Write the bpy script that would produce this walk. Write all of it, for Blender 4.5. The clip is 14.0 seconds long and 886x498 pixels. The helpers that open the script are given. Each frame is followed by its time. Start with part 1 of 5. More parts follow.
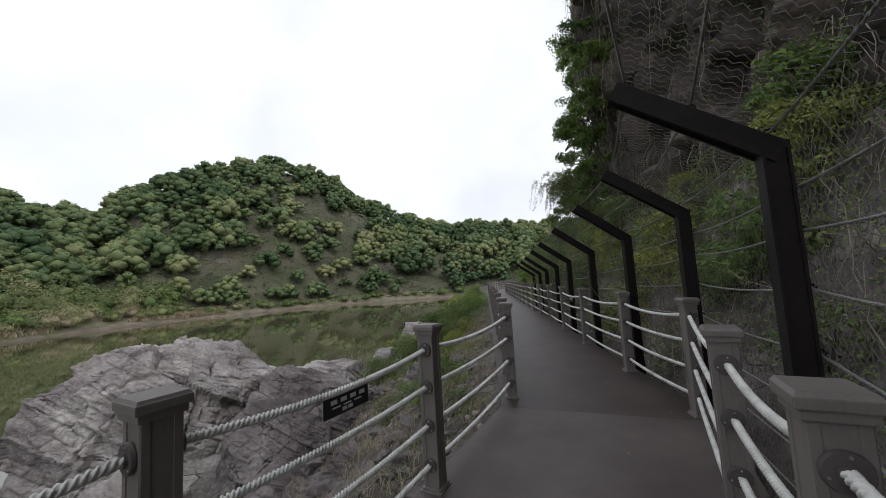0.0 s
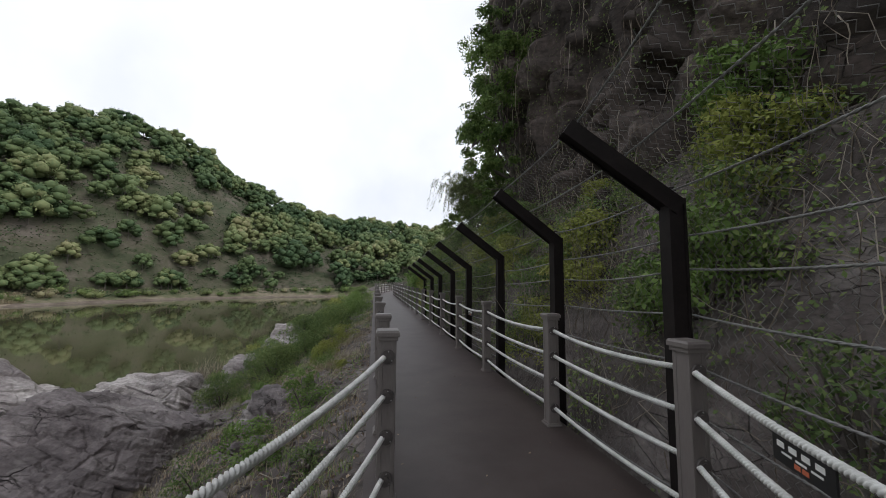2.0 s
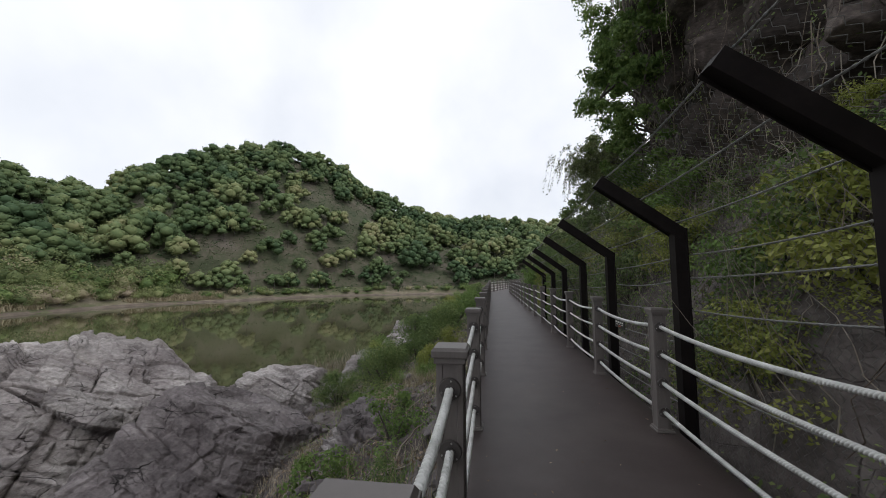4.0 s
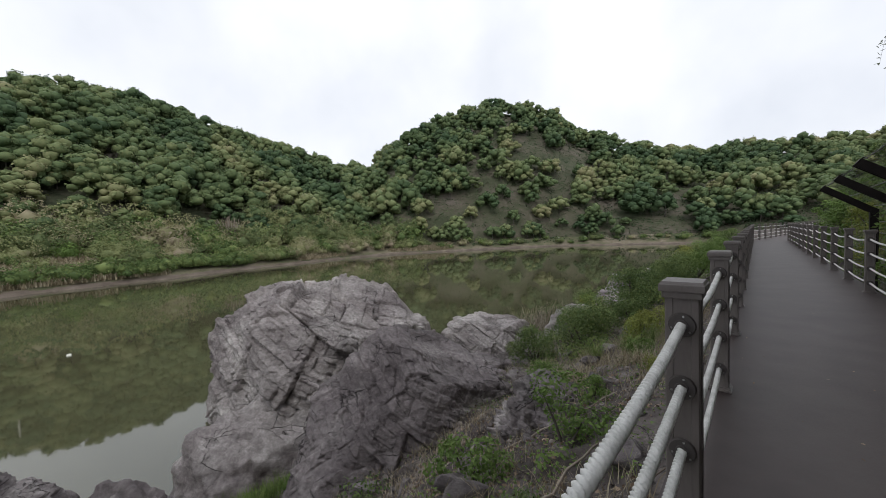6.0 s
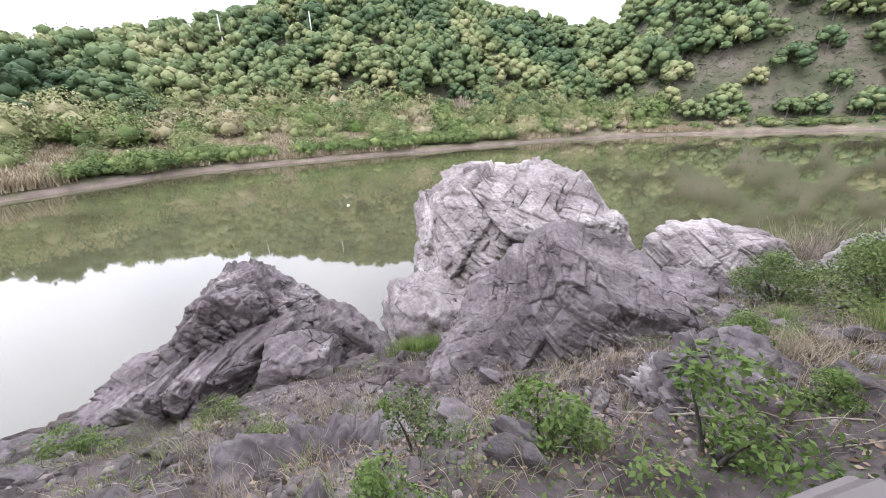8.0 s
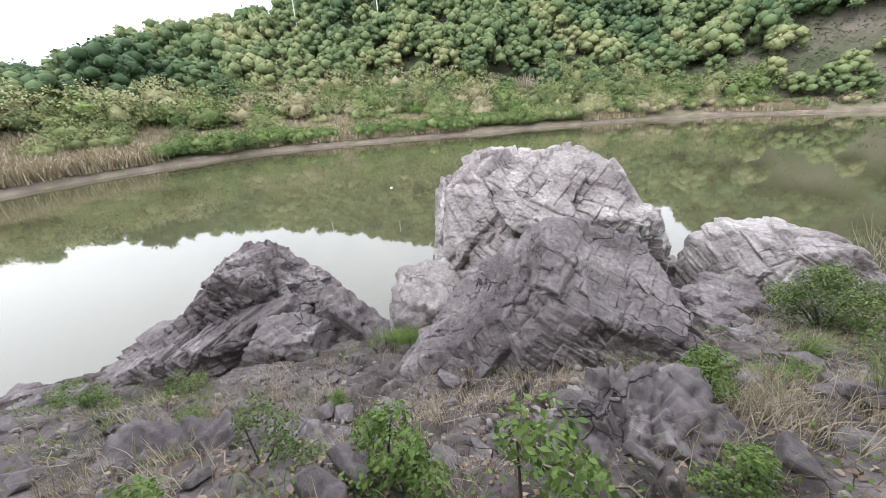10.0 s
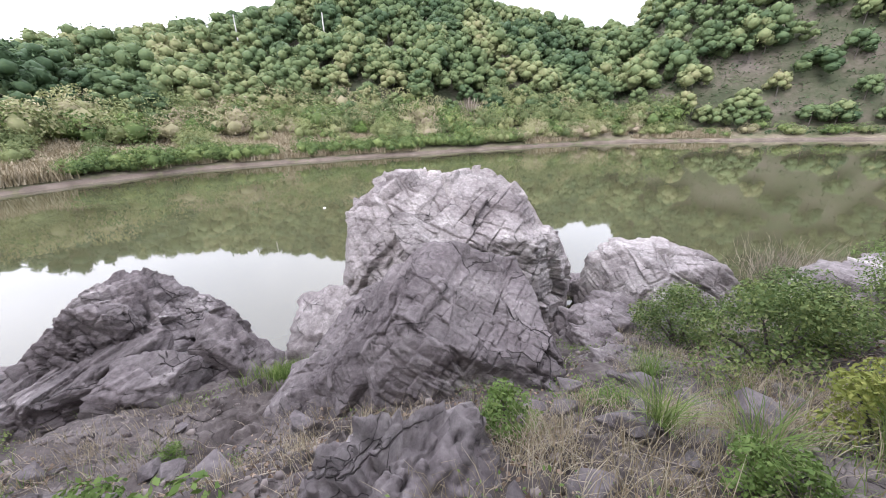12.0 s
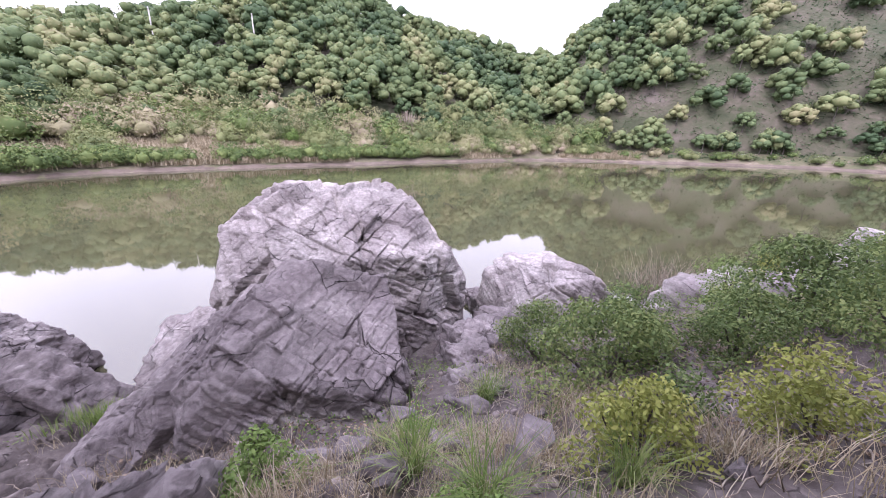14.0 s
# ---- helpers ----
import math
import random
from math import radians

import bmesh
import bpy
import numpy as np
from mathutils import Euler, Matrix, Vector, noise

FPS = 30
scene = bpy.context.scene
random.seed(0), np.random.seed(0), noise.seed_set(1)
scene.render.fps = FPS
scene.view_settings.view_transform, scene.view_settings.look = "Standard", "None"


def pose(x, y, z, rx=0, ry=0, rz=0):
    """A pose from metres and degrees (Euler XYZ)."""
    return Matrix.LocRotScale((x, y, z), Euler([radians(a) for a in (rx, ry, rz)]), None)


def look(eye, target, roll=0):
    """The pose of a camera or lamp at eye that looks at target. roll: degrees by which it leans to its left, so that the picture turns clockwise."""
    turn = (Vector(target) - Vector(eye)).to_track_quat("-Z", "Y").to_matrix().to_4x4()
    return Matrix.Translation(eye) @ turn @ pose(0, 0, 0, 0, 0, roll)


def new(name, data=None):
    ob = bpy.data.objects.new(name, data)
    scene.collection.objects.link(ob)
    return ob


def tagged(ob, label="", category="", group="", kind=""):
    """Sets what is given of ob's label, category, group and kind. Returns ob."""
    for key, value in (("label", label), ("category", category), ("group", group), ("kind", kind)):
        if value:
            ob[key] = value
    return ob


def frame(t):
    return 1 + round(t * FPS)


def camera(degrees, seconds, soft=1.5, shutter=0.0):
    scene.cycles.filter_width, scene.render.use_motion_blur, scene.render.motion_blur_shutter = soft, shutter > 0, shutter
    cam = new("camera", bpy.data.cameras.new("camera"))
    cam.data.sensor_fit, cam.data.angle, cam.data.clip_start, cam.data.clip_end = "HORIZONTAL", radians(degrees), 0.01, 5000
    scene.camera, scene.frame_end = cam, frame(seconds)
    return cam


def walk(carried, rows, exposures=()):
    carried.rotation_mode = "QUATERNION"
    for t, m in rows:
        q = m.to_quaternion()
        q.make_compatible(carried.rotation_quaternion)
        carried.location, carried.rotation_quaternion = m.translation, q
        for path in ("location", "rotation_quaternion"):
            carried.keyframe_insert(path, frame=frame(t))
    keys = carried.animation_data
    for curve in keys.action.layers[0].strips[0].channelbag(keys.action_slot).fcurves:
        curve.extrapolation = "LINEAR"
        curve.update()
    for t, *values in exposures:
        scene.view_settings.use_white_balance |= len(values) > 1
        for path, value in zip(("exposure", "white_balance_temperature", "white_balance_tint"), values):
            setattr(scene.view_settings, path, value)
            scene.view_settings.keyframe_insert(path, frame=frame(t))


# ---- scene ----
cam = camera(102.1, 14.0, 0.6)
PATH = [
    (0, (0.575, -0.172, 1.512), (0.35, 1.807, 1.692), -3.3),
    (0.5, (0.574, 0.353, 1.485), (0.387, 2.335, 1.668), -0.3),
    (1, (0.592, 0.869, 1.486), (0.665, 2.864, 1.614), -1.7),
    (1.5, (0.653, 1.401, 1.496), (0.714, 3.395, 1.637), 0.7),
    (2, (0.707, 1.925, 1.553), (1.078, 3.883, 1.727), 0.5),
    (2.5, (0.848, 2.426, 1.575), (0.911, 4.423, 1.678), 0.5),
    (2.7, (0.843, 2.674, 1.545), (0.869, 4.668, 1.695), 2.2),
    (4.8, (1.088, 4.933, 1.488), (0.378, 6.797, 1.629), -2.9),
    (5, (1.075, 5.151, 1.473), (0.203, 6.951, 1.51), -2.7),
    (5.5, (1.05, 5.621, 1.464), (0.043, 7.349, 1.465), -1.8),
    (6, (1.049, 6.019, 1.439), (-0.27, 7.52, 1.346), -2.1),
    (6.5, (1.022, 6.468, 1.381), (-0.5, 7.727, 1.072), -0.5),
    (7, (0.935, 6.888, 1.327), (-0.704, 7.886, 0.762), -1.2),
    (7.5, (0.871, 7.356, 1.25), (-0.907, 7.936, 0.542), -2.2),
    (8, (0.79, 7.769, 1.325), (-1.039, 8.211, 0.647), -2.6),
    (8.5, (0.737, 8.312, 1.343), (-1.082, 8.553, 0.547), -4.6),
    (8.7, (0.735, 8.54, 1.339), (-1.097, 8.848, 0.599), -4.2),
    (10.8, (0.602, 10.365, 1.333), (-1.248, 10.379, 0.573), -3.0),
    (11, (0.609, 10.582, 1.316), (-1.251, 10.643, 0.582), -2.5),
    (11.5, (0.613, 11.03, 1.322), (-1.236, 11.331, 0.621), -0.8),
    (12, (0.598, 11.45, 1.337), (-1.252, 11.813, 0.669), -1.7),
    (12.5, (0.686, 11.891, 1.325), (-1.154, 12.176, 0.596), 0.1),
    (13, (0.677, 12.338, 1.271), (-1.150, 12.742, 0.565), 2.8),
    (13.5, (0.688, 12.778, 1.312), (-1.134, 13.32, 0.69), 0.1),
    (14, (0.726, 13.273, 1.343), (-1.058, 13.943, 0.736), 1.1),
]

EXPOSURES = [(0, 0.0, 6500, 10), (2.7, 0.0, 6500, 10), (5.0, -0.14, 6500, 10), (6.0, -0.08, 6500, 10), (6.5, 0.2, 6500, 10), (7.0, 1.36, 6500, 12), (7.4, 1.54, 6350, 16), (8.2, 1.5, 6250, 20), (9.5, 1.38, 6350, 14), (11.0, 1.36, 6350, 12), (12.5, 1.45, 6150, 24), (14.0, 1.5, 6050, 34)]
walk(cam, [(t, look(eye, target, roll)) for t, eye, target, roll in PATH], EXPOSURES)

# ---- world, sun ----
SUN_EL, SUN_AZ = 50.0, 130.0
world = bpy.data.worlds.new("overcast_sky")
scene.world = world
world.use_nodes = True
wn, wl = world.node_tree.nodes, world.node_tree.links
wn.clear()
w_out = wn.new("ShaderNodeOutputWorld")
w_bg = wn.new("ShaderNodeBackground")
w_sky = wn.new("ShaderNodeTexSky")
w_sky.sky_type = "NISHITA"
w_sky.sun_disc = False
w_sky.sun_elevation, w_sky.sun_rotation = radians(SUN_EL), radians(SUN_AZ)
w_sky.dust_density = 3.0
w_noise = wn.new("ShaderNodeTexNoise")
w_noise.inputs["Scale"].default_value = 2.2
w_noise.inputs["Detail"].default_value = 5.0
w_ramp = wn.new("ShaderNodeValToRGB")
w_ramp.color_ramp.elements[0].position, w_ramp.color_ramp.elements[0].color = 0.3, (7.9, 8.3, 9.1, 1)
w_ramp.color_ramp.elements[1].position, w_ramp.color_ramp.elements[1].color = 0.62, (10.6, 10.8, 11.2, 1)
w_mix = wn.new("ShaderNodeMixRGB")
w_mix.inputs[0].default_value = 0.9
w_bg.inputs["Strength"].default_value = 0.113
wl.new(w_noise.outputs["Fac"], w_ramp.inputs[0])
wl.new(w_sky.outputs[0], w_mix.inputs[1])
wl.new(w_ramp.outputs[0], w_mix.inputs[2])
wl.new(w_mix.outputs[0], w_bg.inputs["Color"])
wl.new(w_bg.outputs[0], w_out.inputs[0])
sun = new("sun", bpy.data.lights.new("sun", "SUN"))
sun.data.energy, sun.data.angle, sun.data.color = 1.3, radians(30), (1.0, 0.985, 0.96)
sun.matrix_world = look((36, -30, 56), (0, 0, 0))


# ---- materials ----
def material(name, colours, scale=3.0, fine=40.0, rough=0.8, bump=0.3, bump_scale=None, metal=0.0, island=0.0, per_object=0.0, tone=0.0,
             stretch=None, spec=0.4, depth=0.01, detail=6.0, contrast=(0.3, 0.7)):
    """Noise-driven colours at two scales, with bump. colours: two or more along a ramp."""
    m = bpy.data.materials.new(name)
    m.use_nodes = True
    n, l = m.node_tree.nodes, m.node_tree.links
    b = n["Principled BSDF"]
    b.inputs["Metallic"].default_value = metal
    b.inputs["Specular IOR Level"].default_value = spec
    co = n.new("ShaderNodeTexCoord")
    mp = n.new("ShaderNodeMapping")
    if stretch:
        mp.inputs["Scale"].default_value = stretch
    l.new(co.outputs["Object"], mp.inputs[0])
    big = n.new("ShaderNodeTexNoise")
    big.inputs["Scale"].default_value, big.inputs["Detail"].default_value, big.inputs["Roughness"].default_value = scale, detail, 0.6
    l.new(mp.outputs[0], big.inputs["Vector"])
    small = n.new("ShaderNodeTexNoise")
    small.inputs["Scale"].default_value, small.inputs["Detail"].default_value = fine, 4.0
    l.new(mp.outputs[0], small.inputs["Vector"])
    mixv = n.new("ShaderNodeMath")
    mixv.operation = "MULTIPLY_ADD"
    mixv.inputs[1].default_value = 0.35
    l.new(small.outputs["Fac"], mixv.inputs[0])
    sub = n.new("ShaderNodeMath")
    sub.operation = "SUBTRACT"
    sub.inputs[1].default_value = 0.175
    l.new(big.outputs["Fac"], sub.inputs[0])
    l.new(sub.outputs[0], mixv.inputs[2])
    fac = mixv.outputs[0]
    for amount, source in ((island, "island"), (per_object, "object"), (tone, "tone")):
        if amount:
            if source == "island":
                src = n.new("ShaderNodeNewGeometry").outputs["Random Per Island"]
            elif source == "object":
                src = n.new("ShaderNodeObjectInfo").outputs["Random"]
            else:
                kind = n.new("ShaderNodeAttribute")
                kind.attribute_name = "tone"
                src = kind.outputs["Fac"]
            a = n.new("ShaderNodeMath")
            a.operation = "MULTIPLY_ADD"
            a.inputs[1].default_value, a.inputs[2].default_value = amount, -amount / 2
            l.new(src, a.inputs[0])
            s = n.new("ShaderNodeMath")
            l.new(fac, s.inputs[0])
            l.new(a.outputs[0], s.inputs[1])
            fac = s.outputs[0]
    ramp = n.new("ShaderNodeValToRGB")
    els = ramp.color_ramp.elements
    while len(els) < len(colours):
        els.new(0.5)
    for i, c in enumerate(colours):
        els[i].position = contrast[0] + (contrast[1] - contrast[0]) * i / max(1, len(colours) - 1)
        els[i].color = (*c, 1)
    l.new(fac, ramp.inputs[0])
    l.new(ramp.outputs[0], b.inputs["Base Color"])
    rr = n.new("ShaderNodeMapRange")
    rr.inputs["To Min"].default_value, rr.inputs["To Max"].default_value = max(0.02, rough - 0.12), min(1.0, rough + 0.12)
    l.new(small.outputs["Fac"], rr.inputs[0])
    l.new(rr.outputs[0], b.inputs["Roughness"])
    if bump:
        bn = n.new("ShaderNodeTexNoise")
        bn.inputs["Scale"].default_value, bn.inputs["Detail"].default_value = bump_scale or fine, 7.0
        bn.inputs["Roughness"].default_value = 0.65
        l.new(mp.outputs[0], bn.inputs["Vector"])
        bu = n.new("ShaderNodeBump")
        bu.inputs["Strength"].default_value, bu.inputs["Distance"].default_value = bump, depth
        l.new(bn.outputs["Fac"], bu.inputs["Height"])
        l.new(bu.outputs[0], b.inputs["Normal"])
    return m


def leaf_material(name, colours, scale=0.5, island=0.5, rough=0.6, through_light=0.25, fine=0.0, bump=0.0, per_object=0.0, tone=0.0):
    m = material(name, colours, scale=scale, fine=fine or scale * 6, rough=rough, bump=bump, depth=0.6, island=island, per_object=per_object, tone=tone, spec=0.12, contrast=(0.24, 0.76))
    n, l = m.node_tree.nodes, m.node_tree.links
    b = n["Principled BSDF"]
    tr = n.new("ShaderNodeBsdfTranslucent")
    mix = n.new("ShaderNodeMixShader")
    mix.inputs[0].default_value = through_light
    l.new(b.inputs["Base Color"].links[0].from_socket, tr.inputs["Color"])
    l.new(b.outputs[0], mix.inputs[1])
    l.new(tr.outputs[0], mix.inputs[2])
    l.new(mix.outputs[0], n["Material Output"].inputs["Surface"])
    return m


def rock_material(name, colours, scale=0.5, crack=1.0, rough=0.85):
    """Weathered bedded rock: broad stains, bedding streaks, straight broken joints and grain as relief."""
    m = material(name, colours, scale=scale, fine=9.0, rough=rough, bump=0, detail=9.0, contrast=(0.28, 0.72))
    n, l = m.node_tree.nodes, m.node_tree.links
    b = n["Principled BSDF"]

    def node(kind, **values):
        x = n.new(kind)
        for key, v in values.items():
            x.inputs[key.replace("_", " ")].default_value = v
        return x

    def maths(op, a, c):
        x = n.new("ShaderNodeMath")
        x.operation = op
        for k, v in enumerate((a, c)):
            if isinstance(v, float):
                x.inputs[k].default_value = v
            else:
                l.new(v, x.inputs[k])
        return x.outputs[0]

    co = n.new("ShaderNodeTexCoord")
    warp = node("ShaderNodeTexNoise", Scale=1.3, Detail=4.0)
    l.new(co.outputs["Object"], warp.inputs["Vector"])
    bent = n.new("ShaderNodeMixRGB")
    bent.blend_type = "LINEAR_LIGHT"
    bent.inputs[0].default_value = 0.09
    l.new(co.outputs["Object"], bent.inputs[1])
    l.new(warp.outputs["Color"], bent.inputs[2])
    mp = node("ShaderNodeMapping", Rotation=(0.42, -0.38, 0.25), Scale=(0.6, 0.85, 1.9))
    l.new(bent.outputs[0], mp.inputs[0])
    mask = node("ShaderNodeTexNoise", Scale=0.9, Detail=3.0)
    l.new(co.outputs["Object"], mask.inputs["Vector"])
    joints, facets, shade = None, None, None
    for size, thin, cut, tilt in ((crack, 0.012, 0.50, 0.42), (crack * 3.1, 0.016, 0.55, 0.11)):
        edge = node("ShaderNodeTexVoronoi", Scale=size)
        edge.feature = "DISTANCE_TO_EDGE"
        cell = node("ShaderNodeTexVoronoi", Scale=size)
        l.new(mp.outputs[0], edge.inputs["Vector"])
        l.new(mp.outputs[0], cell.inputs["Vector"])
        near = node("ShaderNodeMapRange", From_Min=thin, From_Max=0.0)
        l.new(edge.outputs["Distance"], near.inputs[0])
        some = node("ShaderNodeMapRange", From_Min=cut, From_Max=cut + 0.12)
        l.new(mask.outputs["Fac"], some.inputs[0])
        line = maths("MULTIPLY", near.outputs[0], some.outputs[0])
        joints = line if joints is None else maths("MAXIMUM", joints, line)
        # each block's face leans its own way
        lean = n.new("ShaderNodeVectorMath")
        lean.operation = "SUBTRACT"
        lean.inputs[1].default_value = (0.5, 0.5, 0.5)
        l.new(cell.outputs["Color"], lean.inputs[0])
        plane = n.new("ShaderNodeVectorMath")
        plane.operation = "DOT_PRODUCT"
        l.new(lean.outputs[0], plane.inputs[0])
        l.new(co.outputs["Object"], plane.inputs[1])
        high = maths("MULTIPLY", plane.outputs["Value"], tilt)
        facets = high if facets is None else maths("ADD", facets, high)
        split = n.new("ShaderNodeSeparateColor")
        l.new(cell.outputs["Color"], split.inputs[0])
        shade = split.outputs[0] if shade is None else maths("ADD", shade, split.outputs[1])
    grain = node("ShaderNodeTexNoise", Scale=9.0, Detail=10.0, Roughness=0.75)
    l.new(mp.outputs[0], grain.inputs["Vector"])
    b0 = node("ShaderNodeBump", Strength=0.85, Distance=1.0)
    l.new(facets, b0.inputs["Height"])
    b1 = node("ShaderNodeBump", Strength=1.0, Distance=-0.07)
    l.new(joints, b1.inputs["Height"])
    l.new(b0.outputs[0], b1.inputs["Normal"])
    b2 = node("ShaderNodeBump", Strength=0.9, Distance=0.035)
    l.new(grain.outputs["Fac"], b2.inputs["Height"])
    l.new(b1.outputs[0], b2.inputs["Normal"])
    l.new(b2.outputs[0], b.inputs["Normal"])
    speck = node("ShaderNodeMapRange", From_Min=0.34, From_Max=0.66, To_Min=0.72, To_Max=1.24)
    l.new(grain.outputs["Fac"], speck.inputs[0])
    blocky = node("ShaderNodeMapRange", From_Min=0.2, From_Max=1.8, To_Min=0.78, To_Max=1.24)
    l.new(shade, blocky.inputs[0])
    both = maths("MULTIPLY", speck.outputs[0], blocky.outputs[0])
    tone = n.new("ShaderNodeMixRGB")
    tone.blend_type = "MULTIPLY"
    tone.inputs[0].default_value = 1.0
    l.new(b.inputs["Base Color"].links[0].from_socket, tone.inputs[1])
    l.new(both, tone.inputs[2])
    dark = n.new("ShaderNodeMixRGB")
    dark.blend_type = "MULTIPLY"
    dark.inputs[2].default_value = (0.2, 0.18, 0.18, 1)
    l.new(joints, dark.inputs[0])
    l.new(tone.outputs[0], dark.inputs[1])
    l.new(dark.outputs[0], b.inputs["Base Color"])
    return m


M_ROCK = rock_material("weathered_rock", [(0.13, 0.112, 0.112), (0.225, 0.20, 0.198), (0.33, 0.305, 0.296), (0.52, 0.49, 0.475)])
M_ROCK_DARK = rock_material("purple_grey_rock", [(0.075, 0.062, 0.064), (0.135, 0.116, 0.118), (0.205, 0.183, 0.182), (0.36, 0.333, 0.322)], scale=0.6, crack=0.9)
M_CLIFF = rock_material("cliff_rock", [(0.018, 0.014, 0.013), (0.046, 0.036, 0.032), (0.088, 0.07, 0.063), (0.20, 0.165, 0.145)], scale=0.35, crack=0.8)
M_GROUND = rock_material("bank_rock_and_soil", [(0.044, 0.035, 0.032), (0.085, 0.071, 0.066), (0.135, 0.116, 0.11), (0.225, 0.20, 0.19)], scale=0.9, rough=0.95, crack=1.6)
M_STONE = rock_material("loose_stone", [(0.095, 0.08, 0.082), (0.155, 0.137, 0.138), (0.24, 0.218, 0.213)], scale=1.5, crack=0.6)
M_RUBBLE = material("stone_rubble", [(0.10, 0.082, 0.08), (0.18, 0.155, 0.148), (0.27, 0.235, 0.215)], scale=6, fine=30, island=0.6, bump=0.4, rough=0.9)
M_HILL = material("hill_earth", [(0.035, 0.045, 0.022), (0.055, 0.062, 0.034), (0.085, 0.078, 0.055), (0.125, 0.108, 0.09)], scale=0.09, fine=0.8, rough=1.0, bump=0.6, bump_scale=0.9, depth=0.5)
M_SHORE = material("shore_grass_and_sand", [(0.06, 0.072, 0.034), (0.095, 0.098, 0.052), (0.15, 0.13, 0.09), (0.23, 0.195, 0.15)], scale=0.16, fine=1.2, rough=1.0, bump=0.6, bump_scale=1.4, depth=0.3)
M_DECK = material("brown_deck_coating", [(0.046, 0.034, 0.033), (0.060, 0.046, 0.044), (0.074, 0.059, 0.056)], scale=1.6, fine=60, rough=0.5, bump=0.12, bump_scale=130, depth=0.003, spec=0.3)
# same deck coating, the near section's angled reflection put into a paler colour
M_DECK_SHEEN = material("grey_sheen_deck_coating", [(0.068, 0.054, 0.052), (0.090, 0.074, 0.071), (0.118, 0.10, 0.095)], scale=1.4, fine=50, rough=0.55, bump=0.15, bump_scale=110, depth=0.003, spec=0.3)
M_POST = material("grey_brown_post_paint", [(0.118, 0.102, 0.096), (0.15, 0.132, 0.125), (0.18, 0.16, 0.152)], scale=2.5, fine=70, rough=0.5, bump=0.1, bump_scale=90, depth=0.002, stretch=(1, 1, 0.2), spec=0.5)
M_COLLAR = material("dark_brown_collar", [(0.06, 0.052, 0.05), (0.09, 0.08, 0.077)], scale=8, fine=60, rough=0.5, bump=0.05)
M_SCREW = material("bright_screw", [(0.5, 0.5, 0.5), (0.6, 0.6, 0.6)], scale=20, rough=0.35, bump=0, metal=1.0)
M_ROPE = material("white_grey_rope", [(0.48, 0.48, 0.46), (0.64, 0.64, 0.62), (0.74, 0.74, 0.72)], scale=9, fine=180, rough=0.9, bump=0.7, bump_scale=260, depth=0.003)
M_STEEL = material("black_brown_steel", [(0.008, 0.006, 0.006), (0.013, 0.010, 0.010), (0.020, 0.016, 0.015)], scale=3, fine=40, rough=0.6, bump=0.08, bump_scale=60, depth=0.003, spec=0.15)
M_WIRE = material("galvanised_wire", [(0.20, 0.20, 0.195), (0.30, 0.30, 0.295)], scale=6, fine=60, rough=0.55, bump=0, metal=0.6)
M_NET = material("dull_net_wire", [(0.14, 0.135, 0.13), (0.22, 0.212, 0.205)], scale=3, fine=20, rough=0.6, bump=0, metal=0.1)
M_SIGN = material("black_sign_board", [(0.012, 0.012, 0.012), (0.02, 0.02, 0.02)], scale=9, rough=0.45, bump=0)
M_SIGN_WHITE = material("white_sign_paint", [(0.62, 0.62, 0.6), (0.72, 0.72, 0.7)], scale=20, rough=0.6, bump=0)
M_SIGN_RED = material("red_sign_paint", [(0.42, 0.10, 0.05), (0.5, 0.14, 0.07)], scale=20, rough=0.6, bump=0)
M_BARK = material("grey_bark", [(0.05, 0.042, 0.035), (0.10, 0.088, 0.075), (0.16, 0.145, 0.13)], scale=4, fine=30, rough=0.95, bump=0.8, depth=0.02, stretch=(1, 1, 0.3))
M_TWIG = material("dry_twig", [(0.14, 0.11, 0.085), (0.24, 0.20, 0.16), (0.34, 0.30, 0.25)], scale=3, fine=30, rough=0.95, bump=0, island=0.5)
M_LEAF_FOREST = leaf_material("forest_leaves", [(0.05, 0.086, 0.042), (0.085, 0.127, 0.058), (0.128, 0.17, 0.075), (0.195, 0.22, 0.102), (0.245, 0.232, 0.125)], scale=0.03, island=0.12, through_light=0.15, fine=1.5, tone=0.5)
M_LEAF_WILLOW = leaf_material("willow_shrub_leaves", [(0.12, 0.155, 0.068), (0.185, 0.22, 0.095), (0.25, 0.275, 0.125), (0.32, 0.30, 0.18), (0.31, 0.26, 0.19)], scale=0.14, island=0.15, per_object=0.5)
M_LEAF_DARK = leaf_material("dark_shrub_leaves", [(0.075, 0.12, 0.045), (0.14, 0.20, 0.07), (0.24, 0.29, 0.105)], scale=0.5, island=0.4, per_object=0.15)
M_LEAF_FRESH = leaf_material("fresh_green_leaves", [(0.09, 0.155, 0.045), (0.15, 0.23, 0.065), (0.22, 0.30, 0.095)], scale=0.8, island=0.3)
M_LEAF_YELLOW = leaf_material("yellow_green_leaves", [(0.17, 0.21, 0.055), (0.26, 0.29, 0.075), (0.34, 0.345, 0.11)], scale=0.8, island=0.3)
M_LEAF_TREE = leaf_material("tree_leaves", [(0.07, 0.12, 0.04), (0.13, 0.20, 0.06), (0.21, 0.29, 0.09)], scale=0.35, island=0.4, through_light=0.4)
M_GRASS = leaf_material("green_grass", [(0.11, 0.18, 0.05), (0.18, 0.26, 0.075), (0.27, 0.32, 0.12)], scale=0.7, island=0.5)
M_DRYGRASS = leaf_material("dry_grass", [(0.20, 0.165, 0.10), (0.33, 0.28, 0.19), (0.45, 0.40, 0.30)], scale=0.7, island=0.6, through_light=0.15)
